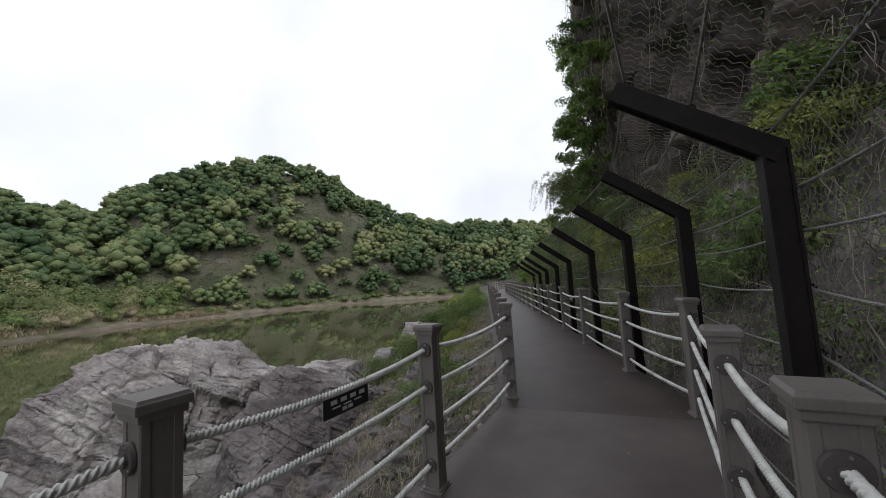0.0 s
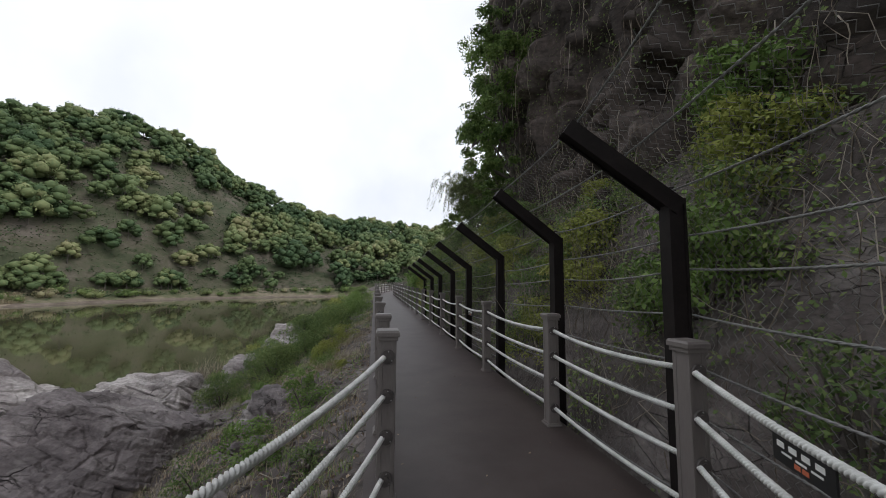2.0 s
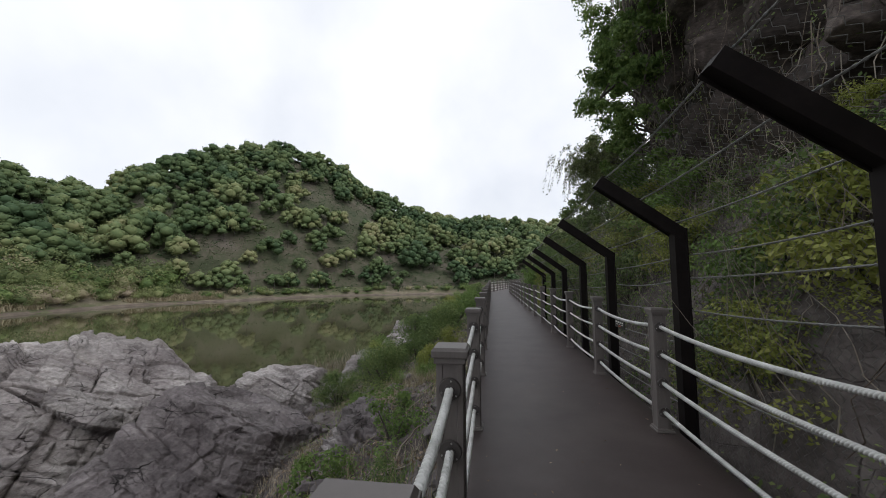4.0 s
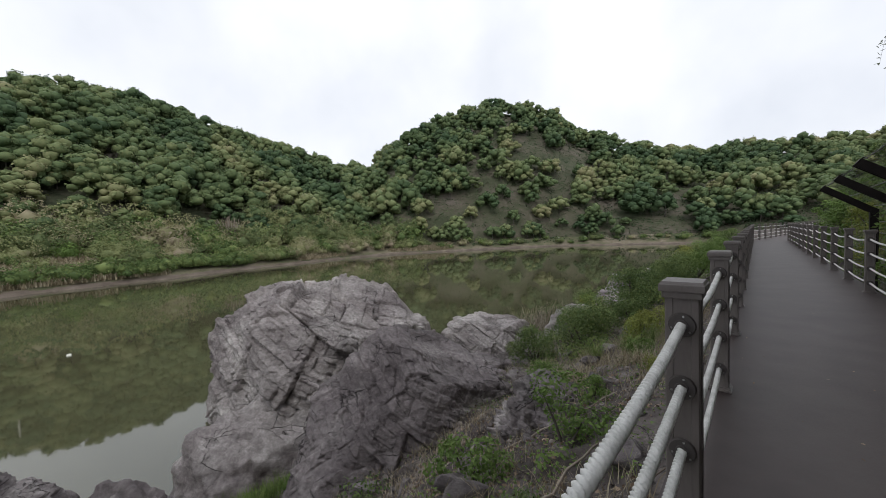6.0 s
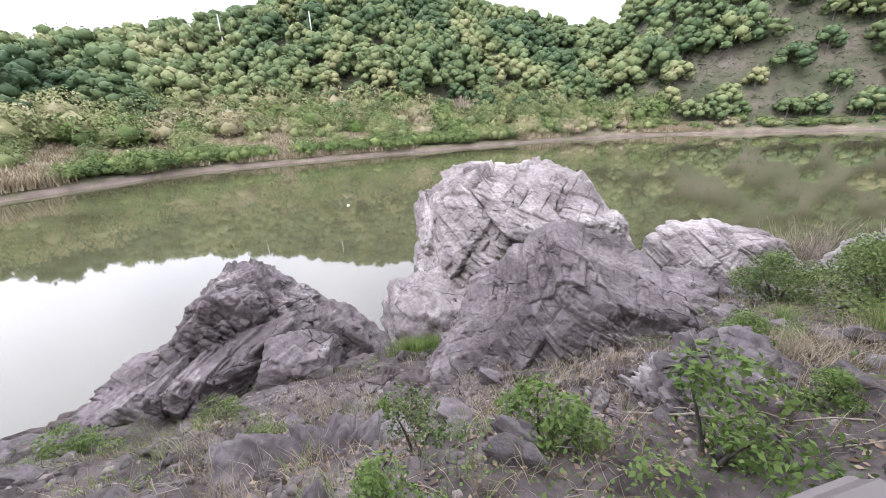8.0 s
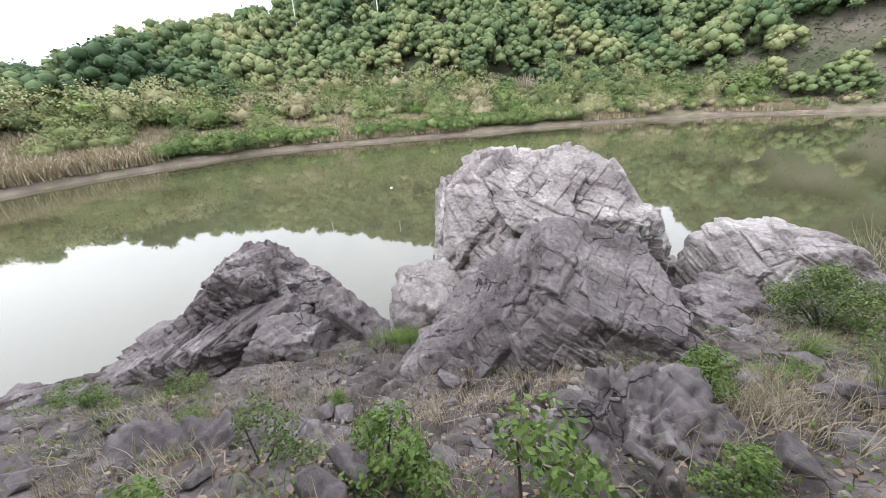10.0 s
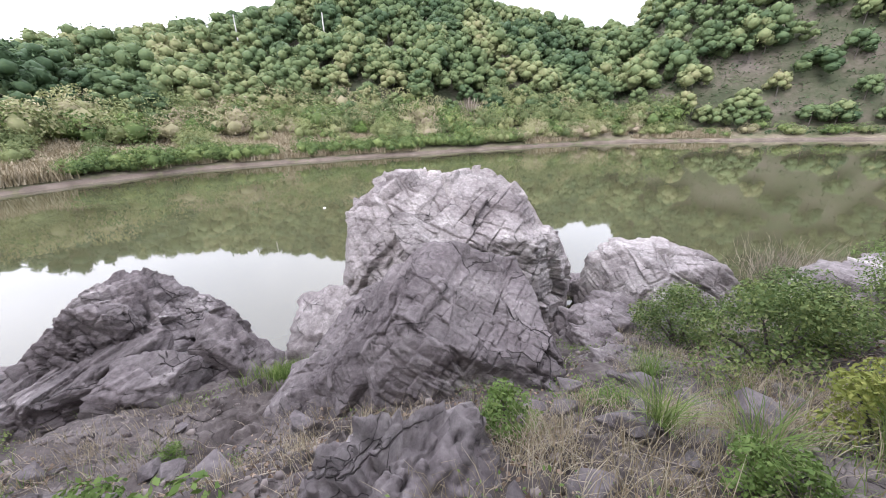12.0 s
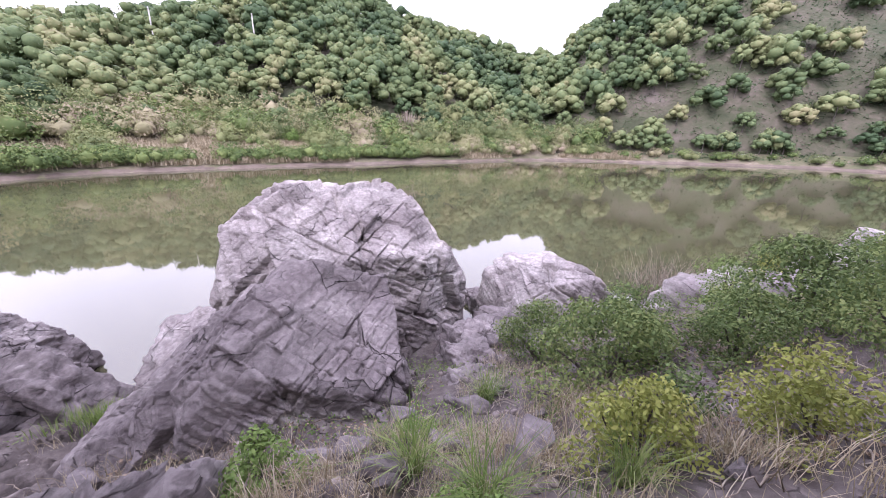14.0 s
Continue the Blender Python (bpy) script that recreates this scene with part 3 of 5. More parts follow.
def blades(c, height, lean, rng, width=0.012):
    """Grass blades: bent, tapering, three triangles as a quad and a tip."""
    n = len(c)
    a = rng.uniform(0, 6.28, n)
    h = height * rng.uniform(0.5, 1.3, n)
    d = np.stack([np.cos(a), np.sin(a), np.zeros(n)], -1)
    side = np.stack([-np.sin(a), np.cos(a), np.zeros(n)], -1) * width * 0.5
    out = d * (lean * h * rng.uniform(0.3, 1.2, n))[:, None]
    up = np.array([0, 0, 1.0])
    mid = c + out * 0.35 + up * (h * 0.6)[:, None]
    tip = c + out + up * h[:, None] * 0.95
    v = np.stack([c - side, c + side, mid + side * 0.8, mid - side * 0.8, tip + side * 0.15, tip - side * 0.15], 1).reshape(-1, 3)
    k = np.arange(n)[:, None] * 6
    f = np.concatenate([k + np.array([[0, 1, 2, 3]]), k + np.array([[3, 2, 4, 5]])])
    return v, f


# forest over the far hills
rng = np.random.default_rng(5)
BARE = [(-93.5, 11.2, 1.6, 0.9), (-26.5, 11.8, 3.0, 2.4), (-21.0, 9.6, 2.8, 2.0), (-40, 4.6, 6.0, 1.6), (-30, 3.4, 4.0, 1.2), (-18, 2.6, 5, 0.8)]


def forest_sites(count):
    az = rng.uniform(-142, 14, count * 3)
    u = rng.uniform(0, 1, count * 3)
    s = bench_end(az)
    d = s - 2 + (table(az, AZ_RIDGE) + 14 - s) * u
    keep = rng.uniform(size=count * 3) < 0.25 + d / 400
    az, d = az[keep], d[keep]
    z = hill_z(az, d)
    el = np.degrees(np.arctan2(z + 3 - EYE_Z, d))
    ok = np.ones(len(az), bool)
    for a, e, ra, re in BARE:
        ok &= ((az - a) / ra) ** 2 + ((el - e) / re) ** 2 > 0.8 + 0.5 * rng.uniform(size=len(az))
    az, d, z = az[ok][:count], d[ok][:count], z[ok][:count]
    return az, d, z


def dome(rng, level, rx, rz, base, rough, seed):
    """A lumpy rounded leaf mass standing on z = base."""
    u, f = unit_sphere(level)
    k = 0.86 + rough * np.abs(fbm(u * 2.9 + seed, 2, seed))
    z = np.where(u[:, 2] > 0, u[:, 2] * rz * k, u[:, 2] * base * 0.8) + base
    return np.stack([u[:, 0] * rx * k, u[:, 1] * rx * k, z], -1), f


def dome_leaves(core, count, size, rng, out=0.05, jitter=0.75, aspect=0.65):
    """Sprays of leaves standing out of a leaf mass, in bunches."""
    v, f = core
    tri = v[f]
    nrm = np.cross(tri[:, 1] - tri[:, 0], tri[:, 2] - tri[:, 0])
    area = np.linalg.norm(nrm, axis=1)
    nrm = nrm / (area[:, None] + 1e-9)
    bunch = rng.choice(len(f), max(8, count // 3), p=area / area.sum())
    k = bunch[rng.integers(0, len(bunch), count)]
    w = rng.dirichlet((1, 1, 1), count)
    c = (tri[k] * w[:, :, None]).sum(1) + nrm[k] * (out * rng.uniform(0.1, 1.5, count))[:, None] + rng.normal(size=(count, 3)) * out * 0.45
    up = nrm[k] + np.array([0, 0, 0.5])
    return leaf_quads(c, up, size, rng, aspect, jitter)


TREES = 1550
az, d, z = forest_sites(TREES)
pieces, cores, trunks, leaf_tone, core_tone = [], [], [], [], []
CROWNS, CORES = [], []
for k in range(16):
    wide, high = rng.uniform(0.44, 0.54), rng.uniform(0.45, 0.66)
    ico, icof = unit_sphere(1)
    lumps = []
    for q in range(10):
        a, up, r = q * 2.4 + rng.uniform(-0.4, 0.4), (q + 0.5) / 10, rng.uniform(0.13, 0.21)
        out = wide * 0.72 * math.sqrt(1 - up * up)
        lumps.append((ico * rng.uniform(0.8, 1.2, (len(ico), 1)) * np.array([r, r, r * 0.8]) + np.array([out * math.cos(a), out * math.sin(a), 0.34 + high * 0.85 * up]), icof))
    CORES.append(joined(lumps))
    CROWNS.append(dome_leaves(CORES[-1], 380, 0.078, rng, 0.035, 0.8))
patchy = fbm(np.stack([d * np.sin(np.radians(az)) * 0.03, d * np.cos(np.radians(az)) * 0.03, d * 0], -1), 2, 17)
for j in range(len(az)):
    size = rng.uniform(7.0, 12.0) * (0.7 if d[j] < bench_end(az[j]) + 8 else 1.0)
    c, s, tall = math.cos(j * 1.7), math.sin(j * 1.7), rng.uniform(0.8, 1.15)
    x0, y0 = OX + d[j] * math.sin(radians(az[j])), OY + d[j] * math.cos(radians(az[j]))
    hue = float(np.clip(0.40 + 0.15 * rng.normal() + 0.45 * patchy[j], 0, 1))
    for (v, f), out, tones in ((CROWNS[j % 16], pieces, leaf_tone), (CORES[j % 16], cores, core_tone)):
        out.append((np.stack([(v[:, 0] * c - v[:, 1] * s) * size + x0, (v[:, 0] * s + v[:, 1] * c) * size + y0, v[:, 2] * size * tall + z[j]], -1), f))
        tones.append(np.full(len(v), hue))
    if j % 3 == 0:
        trunks.append(tube([(x0, y0, z[j] - 0.5), (x0 + 0.2, y0, z[j] + size * 0.5)], (0.22, 0.1), 4))
v, f = joined(pieces)
forest = thing("forest", (0, 0, 0), "dense spring-green broadleaf forest covering the far hills", "forest")
forest["kind"] = "stuff"
tagged(part("leaves", mesh_of("forest_leaves", v, f, M_LEAF_FOREST, tone=np.concatenate(leaf_tone)), parent=forest), kind="stuff")
v, f = joined(cores)
tagged(part("inner_foliage", mesh_of("inner_foliage", v, f, M_LEAF_FOREST, tone=np.concatenate(core_tone)), parent=forest), kind="stuff")
v, f = joined(trunks)
tagged(part("trunks", mesh_of("forest_trunks", v, f, M_BARK), parent=forest), kind="stuff")

# undergrowth on the bare slopes and the bank foot
n = 9000
az = rng.uniform(-60, 14, n)
d = bench_end(az) + rng.uniform(-6, 95, n)
z = hill_z(az, d)
c = np.stack([OX + d * np.sin(np.radians(az)), OY + d * np.cos(np.radians(az)), z + 0.25], -1)
c = np.repeat(c, 9, 0) + rng.normal(size=(n * 9, 3)) * np.array([0.7, 0.7, 0.3])
v, f = leaf_quads(c, np.tile([[0, 0, 1.0]], (len(c), 1)), 0.55, rng, 0.7, 0.6)
tagged(part("undergrowth", mesh_of("undergrowth", v, f, M_LEAF_FOREST)), "low green scrub over the far rocky slope", "undergrowth", kind="stuff")


# shrubs on the far bench, one thing each
def far_shrub_kinds(prefix, mat, count, leaves, size):
    """Shrubs of a few rounded leaf masses with loose sprays."""
    out = []
    for k in range(count):
        g = np.random.default_rng(140 + k + len(prefix))
        bits, stems = [], []
        for q in range(4):
            r = g.uniform(0.2, 0.32)
            v, f = dome(g, 2, r, r * g.uniform(0.8, 1.15), r * 0.7, 0.7, 31 * k + q)
            a, off = q * 1.6 + g.uniform(-0.4, 0.4), g.uniform(0.1, 0.3)
            v = v + np.array([off * math.cos(a), off * math.sin(a), g.uniform(0.0, 0.1)])
            lv, lf = dome_leaves((v, f), leaves // 4, size, g, 0.035, 0.7, 0.5)
            v, f = unit_sphere(1)
            v = v * np.array([r, r, r * 0.85]) * rng.uniform(0.75, 1.25, (len(v), 1)) * 0.6 + np.array([off * math.cos(a), off * math.sin(a), r * 0.8])
            bits += [(v, np.concatenate([f, f[:, 2:]], 1)), (lv, lf)]
            stems.append(tube([(0, 0, -0.03), (off * 0.5 * math.cos(a), off * 0.5 * math.sin(a), 0.12), (off * math.cos(a), off * math.sin(a), 0.3)], (0.022, 0.016, 0.01), 4))
        # triangles of the masses and quads of the leaves, as triangles
        tri = []
        for v, f in bits:
            if len(f) and (f[:, 2] == f[:, 3]).all():
                tri.append((v, f[:, :3]))
            else:
                tri.append((v, np.concatenate([f[:, [0, 1, 2]], f[:, [0, 2, 3]]])))
        v, f = joined(tri)
        sv, sf = joined(stems)
        out.append((mesh_of(prefix + "_crown", v, f, mat), mesh_of(prefix + "_stem", sv, sf, M_BARK)))
    return out


def shrub_kinds(prefix, mat, count, leaves, size, base=0.2, lumps=9, aspect=0.5, jitter=0.6):
    out = []
    for k in range(count):
        g = np.random.default_rng(100 + k + len(prefix))
        L = crown_lumps(g, 1.0, g.uniform(0.62, 0.85), lumps, base)
        v, f = lump_leaves(L, leaves, size, g, aspect=aspect, jitter=jitter, up=0.3)
        stems = []
        for x, y, zz, *_ in L[:6]:
            stems.append(tube([(x * 0.1, y * 0.1, -0.05), (x * 0.5, y * 0.5, zz * 0.5), (x, y, zz)], (0.022, 0.015, 0.006), 4))
        sv, sf = joined(stems)
        out.append((mesh_of(prefix + "_crown", v, f, mat), mesh_of(prefix + "_stem", sv, sf, M_BARK)))
    return out


def plant_thing(name, kinds, j, place, scale, label, category, group, rz, stretch=1.0):
    ob = thing(name, place, label, category, group)
    ob.matrix_world = pose(*place, 0, 0, rz) @ Matrix.Diagonal((scale, scale * stretch, scale, 1))
    crown, stems = kinds[j % len(kinds)]
    part("crown", crown, parent=ob)
    part("stem", stems, parent=ob)
    return ob


K_WILLOW = far_shrub_kinds("willow", M_LEAF_WILLOW, 6, 1200, 0.05)
K_DARK = far_shrub_kinds("darkbush", M_LEAF_DARK, 4, 900, 0.06)


def far_shrub(j, a, dd, size, willow):
    zz = float(hill_z(np.array([a]), np.array([dd]))[0])
    plant_thing("willow_shrub" if willow else "bank_shrub", K_WILLOW if willow else K_DARK, j, (OX + dd * math.sin(radians(a)), OY + dd * math.cos(radians(a)), zz - 0.15), size,
                "rounded yellow-green willow shrub on the far shore" if willow else "low dark-green shrub on the far shore", "shrub", "shrubs on the far shore", rng.uniform(0, 360))


# a dark hedge along the water, loose shrubs in the dry meadow, a thick belt at the foot of the wood
for j in range(58):
    a = -122 + j * 0.9 + rng.uniform(-0.5, 0.5)
    if not -101 < a < -97.5:
        far_shrub(j, a, table(a, AZ_SHORE) + rng.uniform(2.6, 5.5), rng.uniform(4.6, 7.4), False)
for j in range(44):
    a = rng.uniform(-138, -52)
    far_shrub(j, a, table(a, AZ_SHORE) + 7 + table(a, AZ_BENCH) * rng.uniform(0.1, 0.5), rng.uniform(5.5, 9.0), rng.uniform() < 0.8)
for j in range(130):
    a = -139 + j * 0.72 + rng.uniform(-0.6, 0.6)
    far_shrub(j, a, table(a, AZ_SHORE) + 5 + table(a, AZ_BENCH) * rng.uniform(0.6, 1.15), rng.uniform(9.0, 14.0), rng.uniform() < 0.85)
for j in range(26):
    a = -70 + j + rng.uniform(-0.6, 0.6)
    far_shrub(j, a, table(a, AZ_SHORE) + rng.uniform(4, 9), rng.uniform(5.0, 9.0), rng.uniform() < 0.8)
for j in range(26):
    a = -44 + j * 1.7 + rng.uniform(-0.6, 0.6)
    dd = table(a, AZ_SHORE) + rng.uniform(2, 9)
    size = rng.uniform(2.6, 6.0)
    zz = float(hill_z(np.array([a]), np.array([dd]))[0])
    plant_thing("bank_shrub", K_DARK if j % 3 else K_WILLOW, j, (OX + dd * math.sin(radians(a)), OY + dd * math.cos(radians(a)), zz - 0.1), size,
                "low dark-green shrub on the far shore", "shrub", "shrubs on the far shore", rng.uniform(0, 360))

# a bright round tree and a leafless one among the shrubs
K_ROUND = far_shrub_kinds("round", M_LEAF_FRESH, 1, 1500, 0.055)
zz = float(hill_z(np.array([-88.7]), np.array([104.0]))[0])
plant_thing("round_tree", K_ROUND, 0, (OX + 104 * math.sin(radians(-88.7)), OY + 104 * math.cos(radians(-88.7)), zz), 6.5, "bright green rounded tree among paler shrubs", "tree", "", 0)
g = np.random.default_rng(15)
zz = float(hill_z(np.array([-72.4]), np.array([122.0]))[0])
bare = thing("bare_tree", (OX + 122 * math.sin(radians(-72.4)), OY + 122 * math.cos(radians(-72.4)), zz), "leafless purplish-brown tree on the far bank", "tree")
pieces = []
for _ in range(230):
    a, r = g.uniform(0, 6.28), g.uniform(0.3, 4.2)
    e = np.array([r * math.cos(a), r * math.sin(a), g.uniform(3.5, 10) - 0.35 * r])
    t = np.linspace(0, 1, 6)[:, None]
    p = np.concatenate([e[:2] * 0.05, [0]]) * (1 - t) + e * t + np.array([0, 0, 1.5]) * t * (1 - t)
    pieces.append(tube(p, np.linspace(0.12, 0.035, 6), 4))
v, f = joined(pieces)
part("crown", mesh_of("bare_crown", v, f, M_TWIG), parent=bare)

# dry reeds on the far shore
n = 26000
az = np.where(rng.uniform(size=n) < 0.8, rng.uniform(-140, -80, n), rng.uniform(-64, -40, n))
d = table(az, AZ_SHORE) + 2.2 + rng.uniform(0, 1, n) ** 1.2 * table(az, AZ_BENCH) * 0.75
patch = fbm(np.stack([d * np.sin(np.radians(az)) * 0.08, d * np.cos(np.radians(az)) * 0.08, d * 0], -1), 3, 12) > -0.3
mound = (az < -122.5) & (d < table(az, AZ_SHORE) + 9)
keep = patch | mound
az, d, mound = az[keep], d[keep], mound[keep]
z = hill_z(az, d)
c = np.stack([OX + d * np.sin(np.radians(az)), OY + d * np.cos(np.radians(az)), z - 0.05], -1)
c = np.repeat(c, 4, 0) + rng.normal(size=(len(c) * 4, 3)) * np.array([0.5, 0.5, 0.0])
v, f = blades(c, np.repeat(np.where(mound, 1.7, 1.1), 4), 0.7, rng, 0.15)
tagged(part("dry_reeds", mesh_of("dry_reeds", v, f, M_DRYGRASS)), "pale dry reeds and grass on the far shore", "reeds", kind="stuff")

# two pale poles on the far hill
for a, e, top in ((-92.8, 9.6, 12.0), (-103.6, 8.8, 13.0)):
    for dd in np.arange(table(a, AZ_SHORE) + 30, table(a, AZ_RIDGE), 1.0):
        zz = float(hill_z(np.array([a]), np.array([dd]))[0])
        if math.degrees(math.atan2(zz - EYE_Z, dd)) > e:
            break
    pole = thing("utility_pole", (OX + dd * math.sin(radians(a)), OY + dd * math.cos(radians(a)), zz - 0.5), "pale concrete utility pole among the trees", "utility pole", "poles on the hill")
    v, f = tube([(0, 0, 0), (0, 0, top * 0.5), (0, 0, top)], (0.28, 0.25, 0.2), 8)
    part("shaft", mesh_of("shaft", v, f, M_CONCRETE, True), parent=pole)
    bm = bmesh.new()
    box(bm, -0.8, 0.8, -0.06, 0.06, top - 0.7, top - 0.55, 0.02)
    part("crossarm", bm, M_CONCRETE, pole)

# ---- rock masses on the near bank ----
def rock(name, label, category, centre, planes, level, seed, mat=M_ROCK, **k):
    v, f = rock_shape(moved(*centre), [(a, b, c, d * K) for a, b, c, d in planes], level, seed, **k)
    return tagged(part(name, mesh_of(name, v, f, mat)), label, category, "rocks on the bank")


rock("boulder", "huge grey fractured boulder standing in the river edge", "boulder", (-13.2, 14.8, -4.0),
     [(0, 0, 1, 3.35), (1, 0, 0.12, 3.5), (0.46, 0, 0.89, 2.95), (0, -1, 0.15, 3.95), (0, -0.56, 0.83, 3.8), (0.05, 1, 0.0, 4.4), (0, 0.67, 0.74, 4.0), (0, 0.91, 0.42, 3.95), (-1, 0, 0, 3.6), (0.7, -0.7, 0.1, 4.4), (0, 0, -1, 3.6), (0.75, 0.65, 0.1, 4.3), (-0.7, 0, 0.7, 3.6), (0.5, -0.5, 0.7, 3.7), (0.45, 0.5, 0.74, 3.75)],
     8, 3, sharp=80, random_planes=5, reach=1.18, lumps=0.25, sizes=(1.1, 2.6, 1.9), amp=0.36, groove=0.2, width=0.07)
rock("rock_outcrop", "purple-grey jointed rock ridge before the boulder", "rock", (-6.3, 13.3, -4.3),
     [(0.3, 0.21, 0.93, 2.1), (1, -0.1, 0.35, 2.15), (-0.1, -0.594, 0.805, 2.35), (0.1, 1, 0.05, 2.1), (-1, 0, 0.2, 2.3), (0, 0, -1, 2.4), (0.6, -0.6, 0.55, 2.6), (0, -1, 0.2, 4.4)],
     8, 11, sharp=70, random_planes=5, reach=1.12, lumps=0.24, sizes=(0.7, 1.5, 1.1), amp=0.22, groove=0.11, width=0.04, mat=M_ROCK_DARK)
rock("rock_outcrop", "pale grey hump of cracked rock at the water", "rock", (-9.4, 22.2, -4.7),
     [(0, 0, 1, 1.38), (1, 0, 0.5, 1.75), (-1, 0, 0.3, 2.4), (0, -1, 0.2, 2.0), (0, 1, 0.1, 3.2), (0, -0.72, 0.7, 1.8), (0, 0.65, 0.76, 1.65), (0, 0, -1, 2.2)],
     7, 19, random_planes=6, lumps=0.28, sizes=(0.8, 1.8, 1.4), amp=0.18, groove=0.16, width=0.07)
rock("rock_outcrop", "dark layered rock peak beside the river", "rock", (-10.9, 3.9, -5.2),
     [(0.1, 0.1, 1, 2.05), (0, -0.7, 0.72, 1.65), (0, 0.72, 0.7, 1.9), (1, 0, 0.5, 1.9), (-1, 0, 0.3, 1.9), (0, -1, 0.1, 3.0), (0, 1, 0.2, 2.6), (0, 0, -1, 2)],
     7, 23, random_planes=7, lumps=0.32, sizes=(0.42, 1.0, 0.8), amp=0.34, groove=0.16, width=0.06, mat=M_ROCK_DARK)
rock("rock_outcrop", "dark slab of rock sloping into the river", "rock", (-8.5, 2.7, -6.1),
     [(0.1, -0.22, 1, 1.35), (0, -1, 0.35, 2.2), (1, -0.1, 0.25, 1.15), (-1, 0, 0.5, 1.9), (0, 1, 0.2, 3.6), (0, 0, -1, 1.6)],
     7, 29, random_planes=6, lumps=0.26, sizes=(0.4, 1.2, 0.9), amp=0.28, groove=0.12, width=0.06, mat=M_ROCK_DARK)
rock("rock_outcrop", "small dark rock spike at the water's edge", "rock", (-9.5, 7.1, -5.3),
     [(0.1, 0.1, 1, 1.1), (0, -0.8, 0.6, 0.9), (0, 0.8, 0.6, 0.9), (1, 0, 0.5, 1.0), (-1, 0, 0.3, 0.9), (0, 0, -1, 1)],
     5, 31, random_planes=6, lumps=0.15, sizes=(0.3, 0.7, 0.6), amp=0.22, groove=0.1, width=0.05, mat=M_ROCK_DARK)
rock("rock_outcrop", "pale orange-grey rock apron under the boulder", "rock", (-10.9, 10.3, -6.2),
     [(0.35, -0.3, 0.9, 1.5), (1, -0.2, 0.3, 1.5), (-1, 0, 0.3, 2), (0, -1, 0.3, 1.7), (0, 1, 0, 3), (0, 0, -1, 1)],
     5, 37, random_planes=6, lumps=0.25, sizes=(0.4, 0.9, 0.7), amp=0.2, groove=0.1, width=0.07)
rock("rock_outcrop", "low broken slaty outcrop below the walkway", "rock", (-1.75, 11.8, -2.35),
     [(0.15, 0.05, 1, 0.85), (1, 0, 0.6, 0.9), (-1, -0.2, 0.5, 0.75), (0, -1, 0.5, 0.9), (0, 1, 0.4, 1.1), (0, 0, -1, 0.8)],
     6, 41, random_planes=8, lumps=0.2, sizes=(0.16, 0.4, 0.3), amp=0.2, groove=0.08, width=0.03, mat=M_ROCK_DARK)
rock("rock_outcrop", "grey broken slab below the walkway", "rock", (-2.3, 7.4, -2.75),
     [(0.1, 0, 1, 0.6), (1, 0, 0.5, 0.8), (-1, 0, 0.6, 0.8), (0, -1, 0.4, 1.3), (0, 1, 0.5, 0.8), (0, 0, -1, 0.8)],
     6, 43, random_planes=8, lumps=0.2, sizes=(0.18, 0.5, 0.4), amp=0.2, groove=0.08, width=0.03, mat=M_ROCK_DARK)
for j, (x, y, z, s) in enumerate([(-7.6, 18.2, -4.7, 0.85), (-6.3, 19.6, -4.5, 0.75), (-6.6, 17.3, -4.5, 0.6), (-8.6, 19.6, -5.2, 0.9), (-5.0, 16.6, -3.8, 0.45), (-13.4, 20.9, -6.25, 0.55),
                                  (-6.8, 27.6, -4.9, 1.6), (-5.0, 29.6, -4.2, 1.5), (-8.2, 31.5, -5.6, 1.5), (-6.9, 36.5, -5.3, 1.9), (-7.2, 43.2, -5.2, 2.3), (-5.6, 45.5, -4.6, 1.9), (-8.3, 47, -5.9, 1.7),
                                  (-7.6, -0.9, -5.9, 0.7), (-6.5, 0.6, -5.3, 0.8), (-8.0, 6.0, -4.8, 0.8)]):
    rock("boulder", "grey angular boulder lying on the river bank", "boulder", (x, y, z),
         [(0.1, 0.05, 1, s * 0.75), (1, 0.2, 0.3, s), (-1, 0, 0.3, s), (0, -1, 0.3, s * 1.1), (0.2, 1, 0.2, s * 1.2), (0, 0, -1, s * 0.8)],
         5, 50 + j, random_planes=7, lumps=0.15 * s, sizes=(0.4 * s, 0.9 * s, 0.7 * s), amp=0.16 * s, groove=0.09, width=0.06, mat=M_ROCK if y > 25 else M_ROCK_DARK)

# ---- walkway ----
def deck_outline(side, posts, out):
    """Edge line of the deck, offset outwards from the posts."""
    p = np.array(posts)
    d = np.gradient(p, axis=0)
    d /= np.linalg.norm(d, axis=1, keepdims=True)
    return p + np.stack([d[:, 1], -d[:, 0]], -1) * out * side


